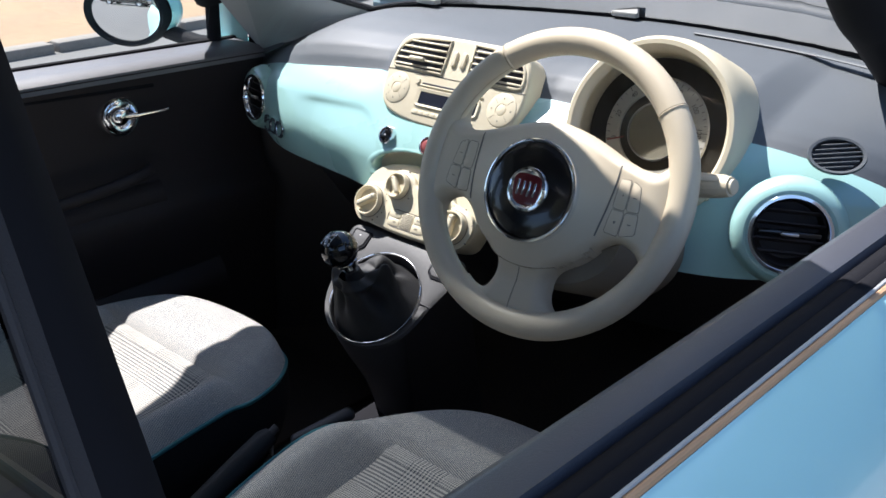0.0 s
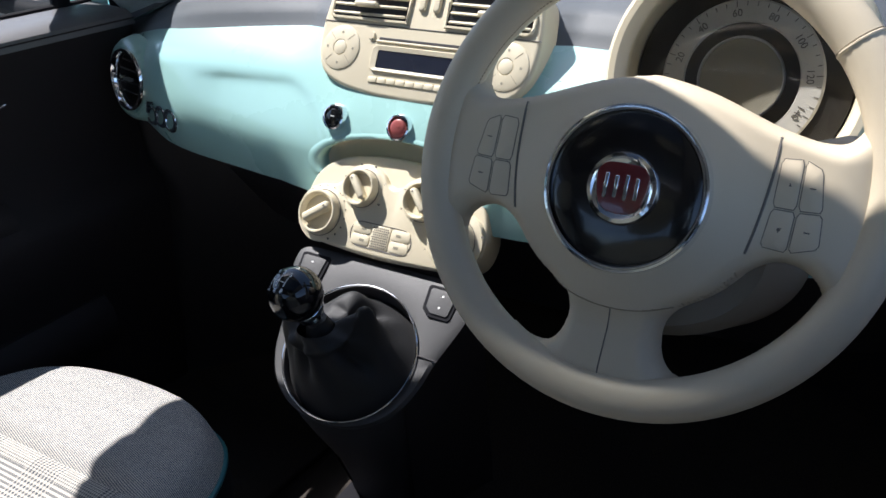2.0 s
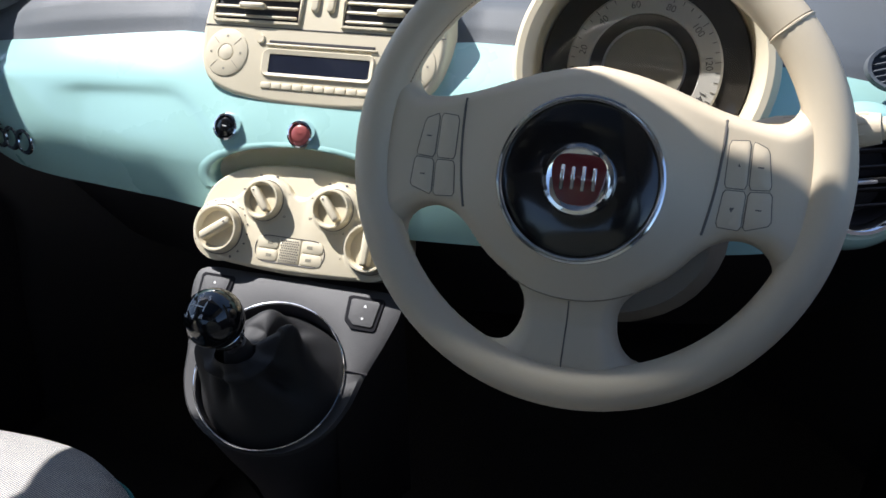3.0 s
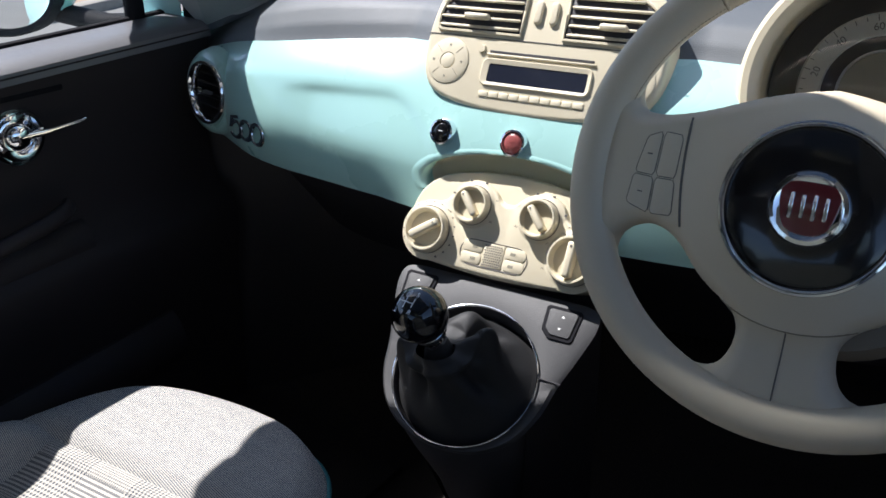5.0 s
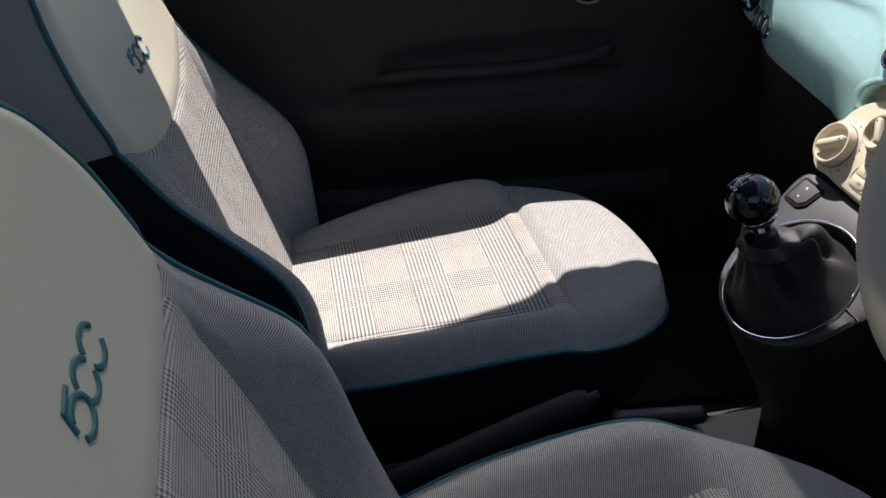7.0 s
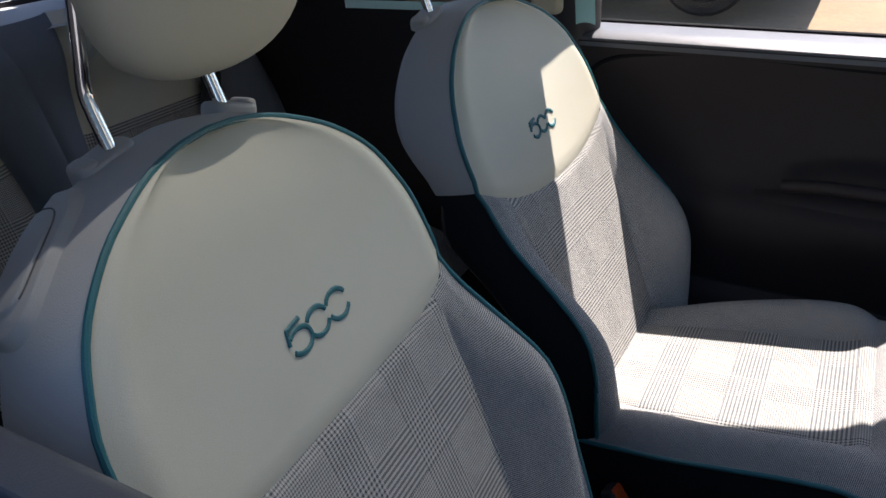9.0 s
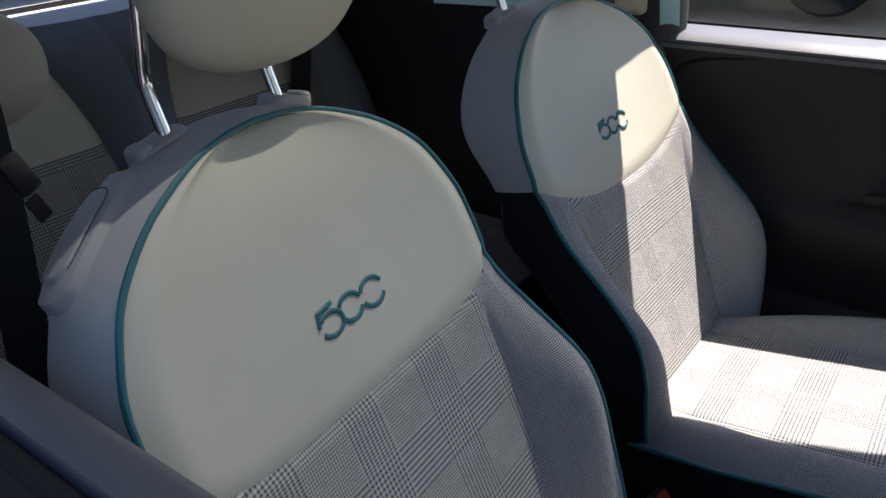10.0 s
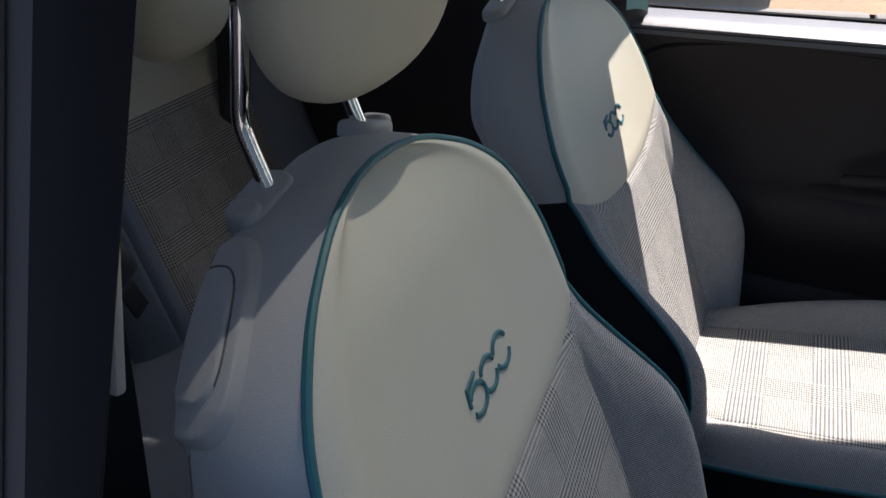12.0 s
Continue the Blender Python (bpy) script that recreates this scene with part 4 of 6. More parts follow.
    def cp(p, y, drop=0.0):
        w = cushion_width(y)
        bol = min(1, max(0, (abs(p) - 0.55) / 0.3))
        bol = bol * bol * (3 - 2 * bol)
        back = 1 / (1 + math.exp((y + 0.015) * 90))
        z = 0.045 * bol * back * (1 - 0.8 * min(1, max(0, (-y - 0.08) / 0.26)) ** 1.3) + 0.021 * (1 - back) * max(0, 1 - max(0, (y - 0.092) / 0.068) ** 2) + 0.011 * (1 - back)
        z -= 0.030 * max(0, abs(p) - 0.74) ** 2 / 0.0676
        z -= 0.005 * math.exp(-((abs(p) - 0.6) / 0.03) ** 2) * back + 0.007 * math.exp(-((y - 0.0) / 0.008) ** 2) * (1 - min(1, abs(p)) ** 6)
        z += 0.008 * (1 - p * p) * back - 0.036 * max(0, -y - 0.03) / 0.30
        q = C + ck * Vector((p * w, y, z - drop))
        q.x += skew * (q.y - C.y)
        return q
    def cuv(p, y):
        return (p * cushion_width(y) * ck, y * ck)
    part("seat_cushion", grid(cp, span(-0.6, 0.6, 30), span(-0.42, 0.0, 34), cuv), CHECK, root, "glen check cloth cushion centre")
    part("cushion_bolster", grid(cp, span(-1, -0.6, 16), span(-0.42, 0.0, 34), cuv), RIB, root)
    part("cushion_bolster", grid(cp, span(0.6, 1, 16), span(-0.42, 0.0, 34), cuv), RIB, root)
    fr = [0.160 * math.sin(math.pi / 2 * i / 24) for i in range(25)]
    part("cushion_front", grid(cp, span(-1, 1, 44), fr, cuv), RIB, root, "grey ribbed cloth front roll")
    ys = [-0.42 + 0.580 * math.sin(math.pi / 2 * i / 40) for i in range(41)]
    ce = [(1, y) for y in ys] + [(-1, y) for y in ys[::-1]][1:]
    part("cushion_piping", tube([cp(p, y) for p, y in ce], 0.0033 * ck, 8), TEAL, root, "teal piping along the cushion")
    def skirt(i, d):
        p, y = ce[i]
        q = cp(p, y)
        c = C + Vector((skew * -0.08, -0.08, q.z - C.z))
        return q + (c - q) * (0.16 * d * d - 0.03 * math.sin(math.pi * d)) - Vector((0, 0, 0.17 * d))
    part("seat_base", grid(skirt, list(range(len(ce))), span(0, 1, 8)), BLACKCLOTH, root, "black cloth seat base")
    # headrest on two chrome posts
    for sx in (-1, 1):
        a = B + k * Vector((sx * 0.074 - (0.015 if lw == 1.0 else 0.0), -0.146, 0.172))
        b = a + k * Vector((0, -0.016, 0.045))
        c = a + k * Vector((0, -0.004, 0.13))
        part("headrest_post", tube(smooth_line([a, a.lerp(b, 0.7), b + (c - b) * 0.06, b.lerp(c, 0.4), c], 6), 0.0065 * k, 12, up=(1, 0, 0)), CHROME, root, "chrome headrest post")
        gm = Matrix.Translation(a + Vector((0.008 * sx, 0.0, -0.012 * k))) @ Matrix.Rotation(radians(14 * sx), 4, "Y")
        g = part("post_guide", pad(rounded_rect(0.066 * k, 0.034 * k, 0.0165 * k), 0.013 * k, gm, 0.006 * k), GREYSIDE, root, "grey oval post guide")
        part("release_button", pad(rounded_rect(0.022 * k, 0.026 * k, 0.009 * k), 0.017 * k, gm @ Matrix.Translation((0.021 * k * sx, 0, 0)), 0.005 * k), GREYSIDE, g)
    H = B + k * Vector((-0.058 if lw == 1.0 else 0.0, -0.136, 0.318))
    def hr(a, b):
        ca, sa, cb, sb = math.cos(a), math.sin(a), math.cos(b), math.sin(b)
        e1 = 0.84
        f = lambda t: math.copysign(abs(t) ** e1, t)
        return H + k * Vector((0.136 * f(cb) * f(ca), 0.052 * f(cb) * f(sa) + 0.016 * (1 - (sb * 0.8) ** 2), 0.105 * f(sb)))
    part("headrest", grid(hr, [2 * math.pi * i / 40 for i in range(40)], span(-math.pi / 2, math.pi / 2, 24), None, True), IVORY, root, "rounded ivory leather headrest")
    return root


front_seat("passenger_seat", (-0.393, -0.651, 0.822), 0.12, 1.0, (-0.305, -0.150, 0.500), 1.0, "front passenger seat in ivory leather and grey check cloth", -0.024, 0.88, 0.085)
front_seat("driver_seat", (0.301, -0.603, 0.850), 0.10, 0.90, (0.338, -0.118, 0.532), 0.96, "driver's seat in ivory leather and grey check cloth", 0.05, 1.0, 0.06, 1.13)

# ---- instrument cluster ----
def text_mesh(body, size, m, name, mat, parent, thick=0.0003):
    cu = bpy.data.curves.new(name, "FONT")
    cu.body, cu.size, cu.align_x, cu.align_y, cu.extrude = body, size, "CENTER", "CENTER", thick
    tmp = new("tmp", cu)
    me = bpy.data.meshes.new_from_object(tmp)
    bpy.data.objects.remove(tmp)
    me.transform(m)
    me.materials.append(mat)
    ob = new(name, me)
    ob.parent = parent
    if parent.type == "EMPTY":
        ob.matrix_parent_inverse = Matrix.Translation(Vector(parent["base"])).inverted()
    return ob


def build_cluster():
    m = frame_of((0.324, 0.246, 0.920), 20)
    c = thing("instrument_cluster", (0.324, 0.28, 0.90), "round instrument cluster in a cream hooded surround", "instrument cluster")
    part("hood", lathe([(0.099, -0.050), (0.103, -0.02), (0.108, 0.002), (0.113, 0.008), (0.119, 0.008), (0.124, 0.002), (0.127, -0.02), (0.127, -0.06), (0.125, -0.13)], m, 72), CREAM, c, "cream plastic hood")
    m = m @ Matrix.Translation((0, 0, 0.018))
    part("dial_face", lathe([(0.0, -0.046), (0.100, -0.046), (0.100, -0.052)], m, 64), DIAL, c, "dark dial face")
    part("number_ring", lathe([(0.053, -0.046), (0.054, -0.0435), (0.073, -0.0435), (0.075, -0.046)], m, 64), NUMRING, c, "pale ring with speed numbers")
    part("inner_ring", lathe([(0.038, -0.044), (0.0386, -0.040), (0.0398, -0.040), (0.0406, -0.044)], m, 64), STEEL, c, "thin metal inner ring")
    part("display", lathe([(0.0, -0.0435), (0.038, -0.0435), (0.038, -0.046)], m, 48), DIALRING, c, "round grey display")
    for i, word in enumerate(("0", "20", "40", "60", "80", "100", "120", "140")):
        a = radians(198 - 31.6 * i)
        text_mesh(word, 0.0095, m @ Matrix.Translation((0.0615 * math.cos(a), 0.0615 * math.sin(a), -0.0432)) @ Matrix.Rotation(a - math.pi / 2, 4, "Z"), "number", GREYMARK, c)
        for j in range(4):
            b = a - radians(31.6 * j / 4)
            part("tick", rbox((0.0008, 0.004 if j else 0.006, 0.0006), m @ Matrix.Translation((0.0700 * math.cos(b), 0.0700 * math.sin(b), -0.0434)) @ Matrix.Rotation(b - math.pi / 2, 4, "Z"), 0), GREYMARK, c, smooth=False)
    a = radians(200)
    part("needle", rbox((0.0022, 0.026, 0.001), m @ Matrix.Translation((0.058 * math.cos(a), 0.058 * math.sin(a), -0.041)) @ Matrix.Rotation(a - math.pi / 2, 4, "Z"), 0.0004, 1), REDBTN, c, "red needle")
    cover = part("cover_glass", lathe([(0.0, -0.018), (0.05, -0.019), (0.103, -0.024)], m, 48), COVER, c, "clear domed cover")
    cover.visible_shadow = False
    for i in range(2):
        part("trip_button", lathe([(0.0, 0.004), (0.0045, 0.004), (0.0052, 0.001), (0.0055, -0.006)], m @ Matrix.Translation((0.101, -0.052 - 0.016 * i, -0.022)), 16), CREAM, c)


build_cluster()

# ---- vents ----
def round_vent(name, m, r, label):
    v = thing(name, m.translation, label, "air vent", "round dashboard vents")
    part("ring", lathe([(r * 0.80, -0.006), (r * 0.82, 0.003), (r * 0.88, 0.0065), (r * 0.95, 0.006), (r, 0.001), (r, -0.004)], m, 48), CHROME, v, "chrome ring")
    part("bowl", lathe([(0.0, -0.030), (r * 0.7, -0.028), (r * 0.81, -0.006)], m, 40), BLACK, v)
    for y in (-0.5, -0.2, 0.2, 0.5):
        w = 2 * r * 0.78 * math.sqrt(1 - y * y)
        part("slat", rbox((w, 0.0022, 0.014), m @ Matrix.Translation((0, y * r, -0.012)) @ Matrix.Rotation(radians(-25), 4, "X"), 0.0008, 1), BLACK, v)
    part("centre_bar", rbox((r * 1.45, 0.007, 0.012), m @ Matrix.Translation((0, 0, -0.008)), 0.003, 2), GLOSS, v)
    part("tab", rbox((r * 0.42, 0.0045, 0.010), m @ Matrix.Translation((0, 0, -0.001)), 0.002, 2), STEEL, v, "silver vent tab")
    return v


round_vent("round_vent", VENT_L, 0.047, "round black passenger air vent with a chrome ring")
round_vent("round_vent", VENT_R, 0.052, "round black driver's air vent with a chrome ring")


def fascia_rims():
    """Raised painted collars round the two vents."""
    for m, r in ((VENT_L, 0.047), (VENT_R, 0.052)):
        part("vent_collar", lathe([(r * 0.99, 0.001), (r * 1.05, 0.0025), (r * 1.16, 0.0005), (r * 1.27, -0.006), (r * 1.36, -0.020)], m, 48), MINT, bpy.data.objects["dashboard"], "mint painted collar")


fascia_rims()


def small_vent():
    m = DEMIST
    v = thing("demister_vent", m.translation, "small oval grey demister grille", "air vent")
    part("frame", lathe([(0.84, -0.002), (0.86, 0.0025), (0.97, 0.003), (1.0, -0.003)], m @ Matrix.Diagonal((0.034, 0.024, 1, 1)), 40), PAD, v)
    part("backing", lathe([(0.0, -0.008), (0.85, -0.008), (0.86, -0.002)], m @ Matrix.Diagonal((0.034, 0.024, 1, 1)), 40), BLACK, v)
    for i in range(6):
        y = -0.015 + 0.006 * i
        part("slat", rbox((2 * 0.029 * math.sqrt(max(0.05, 1 - (y / 0.021) ** 2)), 0.0016, 0.004), m @ Matrix.Translation((0, y, -0.0008)) @ Matrix.Rotation(radians(12), 4, "Z"), 0.0006, 1), PAD, v)


small_vent()

# ---- radio and centre vents ----
def build_radio():
    m = frame_of((-0.003, 0.2435, 0.9225), 30) @ Matrix.Translation((0, -0.001, 0.006))
    r = thing("radio", m.translation, "cream radio panel with display, knobs and two centre vents", "car radio")
    body = smooth_line([(x, y, 0) for x, y in ((-0.132, 0.045), (-0.118, 0.066), (-0.09, 0.0725), (0, 0.0745), (0.09, 0.0725), (0.118, 0.066), (0.132, 0.045), (0.138, 0.0), (0.132, -0.038), (0.11, -0.058), (0.06, -0.069), (0, -0.072), (-0.06, -0.069), (-0.11, -0.058), (-0.132, -0.038), (-0.138, 0.0))], 6, True)
    part("bezel", pad(body, 0.010, m, 0.006, back=0.035), CREAM, r, "cream plastic bezel")
    for sx in (-1, 1):
        rim = [(sx * x, y) for x, y in ((0.0245, 0.0135), (0.07, 0.0135), (0.1205, 0.0135), (0.1250, 0.0155), (0.1268, 0.021), (0.1262, 0.031), (0.1222, 0.043), (0.1145, 0.0535), (0.103, 0.0605), (0.087, 0.0640), (0.055, 0.0662), (0.0245, 0.0672), (0.0245, 0.04))]
        o = [Vector((*p, 0)) for p in rim]
        part("vent_recess", pad(o, 0.0108, m, 0.0006, 2, back=-0.005), BLACK, r)
        part("vent_lip", tube([m @ (Vector(p) + Vector((0, 0, 0.0112))) for p in o], 0.0020, 6, closed=True), CREAM, r)
        for i in range(5):
            y = 0.019 + 0.0098 * i
            xe = (0.1255, 0.1255, 0.1225, 0.1165, 0.1045)[i]
            part("slat", rbox((xe - 0.029, 0.0028, 0.0045), m @ Matrix.Translation((sx * (xe + 0.0265) / 2, y, 0.0118)) @ Matrix.Rotation(radians(30), 4, "X"), 0.001, 1), CREAM, r)
        part("vent_tab", rbox((0.030, 0.0065, 0.010), m @ Matrix.Translation((sx * 0.078, 0.029, 0.0165)), 0.003, 2), CREAM, r)
        w = part("toggle", pad(rounded_rect(0.009, 0.026, 0.0044), 0.0135, m @ Matrix.Translation((sx * 0.009, 0.040, 0)), 0.003, back=-0.008), CREAM, r, "cream vent thumbwheel")
        # knobs with buttons round them
        km = m @ Matrix.Translation((sx * 0.105, -0.021, 0.0095))
        k = part("knob", lathe([(0.0, 0.0027), (0.0075, 0.0027), (0.0082, 0.0024), (0.0085, 0.0018), (0.0090, 0.0018), (0.0094, 0.0026), (0.022, 0.0024), (0.0252, 0.0014), (0.0262, -0.0002), (0.0265, -0.002)], km, 48), CREAM, r, "round cream button ring")
        for q in range(4):
            a = radians(45 + 90 * q)
            part("split", rbox((0.0105, 0.0005, 0.0006), km @ Matrix.Rotation(a, 4, "Z") @ Matrix.Translation((0.0175, 0, 0.0024)), 0), SEAMLINE, k, smooth=False)
            b = radians(90 * q)
            part("mark", rbox((0.0022, 0.0022, 0.0004), km @ Matrix.Rotation(b, 4, "Z") @ Matrix.Translation((0.0175, 0, 0.0026)), 0), DIALRING, k, smooth=False)
    part("seam_line", tube([m @ Vector((x, 0.0085, 0.0102)) for x in span(-0.137, 0.137, 4)], 0.0006, 5), GREYMARK, r)
    part("slot", rbox((0.120, 0.0030, 0.001), m @ Matrix.Translation((0.004, -0.006, 0.0102)), 0.0004, 1), BLACK, r, "black disc slot")
    part("slot_lip", rbox((0.126, 0.0022, 0.003), m @ Matrix.Translation((0.004, -0.0092, 0.0108)), 0.001, 2), CREAM, r)
    part("eject_button", lathe([(0.0, 0.003), (0.004, 0.003), (0.0048, 0.001), (0.005, -0.001)], m @ Matrix.Translation((-0.066, -0.004, 0.0095)), 16), CREAM, r)
    o = rounded_rect(0.128, 0.030, 0.008, cx=0.002, cy=-0.028)
    i = rounded_rect(0.114, 0.020, 0.002, cx=0.004, cy=-0.029)
    part("display_frame", ring_with_hole(o, i, 0.0125, m, 0.002), CREAM, r)
    part("display", rbox((0.116, 0.022, 0.002), m @ Matrix.Translation((0.004, -0.029, 0.0098)), 0.0004, 1), SCREEN, r, "dark unlit display")
    for k in range(10):
        part("preset_button", rbox((0.0117, 0.0064, 0.0030), m @ Matrix.Translation((-0.053 + 0.0122 * k, -0.0525, 0.0100)), 0.0010, 2), CREAM, r)
    # three round push buttons on the fascia under it
    for x, cap, lab in ((-0.093, GLOSS, "round black push button with a chrome ring"), (-0.006, REDBTN, "round red hazard light button with a chrome ring"), (0.081, GLOSS, "round black push button with a chrome ring")):
        bm_ = frame_of((x, 0.1770, 0.8435), 22)
        b = thing("push_button", bm_.translation, lab, "button", "fascia buttons")
        part("ring", lathe([(0.0108, 0.0), (0.0110, 0.0035), (0.0122, 0.0052), (0.0140, 0.0046), (0.0152, 0.001), (0.0154, -0.006)], bm_, 32), CHROME, b)
        part("cap", lathe([(0.0, 0.0056), (0.006, 0.0053), (0.0095, 0.0042), (0.0109, 0.0024), (0.0109, -0.004)], bm_, 28), cap, b)
        part("mark", rbox((0.005, 0.0012, 0.0005), bm_ @ Matrix.Translation((0, 0.001, 0.0056)), 0), WHITEMARK if cap is GLOSS else REDBTN, b, smooth=False)


build_radio()

# ---- climate panel ----
def build_climate():
    m = frame_of((-0.003, 0.138, 0.747), 31)
    c = thing("climate_panel", m.translation, "cream heater control panel with four rotary knobs", "control panel")
    o = smooth_line([(x, y, 0) for x, y in ((-0.115, -0.002), (-0.111, 0.017), (-0.096, 0.027), (-0.076, 0.030), (-0.066, 0.038), (-0.056, 0.052), (-0.036, 0.0595), (-0.016, 0.052), (-0.006, 0.042), (0.004, 0.0395), (0.013, 0.042), (0.023, 0.051), (0.043, 0.0585), (0.062, 0.051), (0.072, 0.037), (0.082, 0.030), (0.101, 0.027), (0.116, 0.017), (0.120, -0.002), (0.112, -0.026), (0.090, -0.036), (0.05, -0.040), (0, -0.042), (-0.05, -0.040), (-0.087, -0.036), (-0.107, -0.026))], 6, True)
    part("plate", pad(o, 0.008, m, 0.006, back=0.04), CREAM, c, "cream plastic plate")
    back = smooth_line([(x, y, 0) for x, y in ((-0.115, -0.008), (-0.114, 0.020), (-0.103, 0.044), (-0.078, 0.061), (-0.04, 0.070), (0, 0.072), (0.04, 0.070), (0.080, 0.061), (0.107, 0.044), (0.119, 0.020), (0.120, -0.008), (0.10, -0.030), (0, -0.034), (-0.10, -0.030))], 6, True)
    part("back_plate", pad(back, 0.0005, m, 0.004, back=0.02), CREAM, c, "cream plate behind the knobs")
    for x, y, r, turn in ((-0.083, -0.005, 0.0275, -55), (-0.036, 0.031, 0.0225, 40), (0.043, 0.030, 0.0225, 40), (0.088, -0.004, 0.0275, 0)):
        km = m @ Matrix.Translation((x, y, 0.0075))
        k = part("knob", lathe([(0.0, 0.006), (r * 0.70, 0.006), (r * 0.76, 0.011), (r * 0.80, 0.0135), (r * 0.86, 0.0135), (r * 0.90, 0.011), (r * 0.93, 0.003), (r * 1.02, 0.0012), (r * 1.22, 0.0)], km, 48), CREAM, c, "cream rotary knob")
        part("grip", rbox((r * 0.34, r * 1.34, 0.013), km @ Matrix.Rotation(radians(turn), 4, "Z") @ Matrix.Translation((0, 0.0, 0.0105)), 0.003, 3), CREAM, k)
        part("pointer", lathe([(0.0, 0.0003), (0.0011, 0.0003), (0.0011, -0.0002)], km @ Matrix.Rotation(radians(turn), 4, "Z") @ Matrix.Translation((0, r * 0.5, 0.0172)), 10), GREYMARK, k)
        part("shadow_gap", lathe([(r * 0.955, 0.0030), (r * 0.955, 0.0036), (r * 0.975, 0.0036), (r * 0.98, 0.0026)], km, 40), GREYMARK, k)
        if x < -0.05:
            for i in range(15):
                a = radians(-60 + 20 * i * 0.95)
                d = 0.0007 + 0.0006 * max(0, (6 - i)) / 6
                part("dot", lathe([(0.0, 0.0005), (d, 0.0004), (d, -0.0003)], km @ Matrix.Translation((r * 1.15 * math.cos(a), r * 1.15 * math.sin(a), 0.0006)), 8), GREYMARK, c)
        else:
            for a in (20, 70, 110, 160, -30, 205):
                part("mark", rbox((0.003, 0.002, 0.0004), km @ Matrix.Translation((r * 1.24 * math.cos(radians(a)), r * 1.24 * math.sin(radians(a)), 0.0003)), 0), GREYMARK, c, smooth=False)
    part("button_surround", ring_with_hole(rounded_rect(0.080, 0.0285, 0.014, 6, 0, -0.018), rounded_rect(0.078, 0.0265, 0.013, 6, 0, -0.018), 0.0086, m, 0.0004), GREYMARK, c)
    for sx in (-1, 1):
        for sy in (-1, 1):
            b = part("button", pad([(sx * p[0], p[1]) for p in rounded_rect(0.0245, 0.0122, 0.0045, 4)], 0.0088, m @ Matrix.Translation((sx * 0.0252, -0.018 + sy * 0.0065, 0)), 0.0007, 2, back=-0.006), CREAM, c, "cream push button")
            part("mark", rbox((0.006, 0.0028, 0.0003), m @ Matrix.Translation((sx * 0.0225, -0.018 + sy * 0.0065, 0.0089)), 0), DIALRING, b, smooth=False)
    part("sensor_plate", rbox((0.024, 0.0255, 0.004), m @ Matrix.Translation((0, -0.018, 0.0069)), 0.001, 2), CREAM, c)
    holes = []
    for i in range(8):
        for j in range(9):
            holes.append(lathe([(0.0, 0.0003), (0.00085, 0.0003), (0.00085, -0.0002)], m @ Matrix.Translation((-0.0098 + 0.0026 * i + 0.0013 * (j % 2), -0.0285 + 0.0026 * j, 0.0090)), 6))
    part("sensor_holes", joined(*holes), GREYMARK, c, kind="stuff")


build_climate()

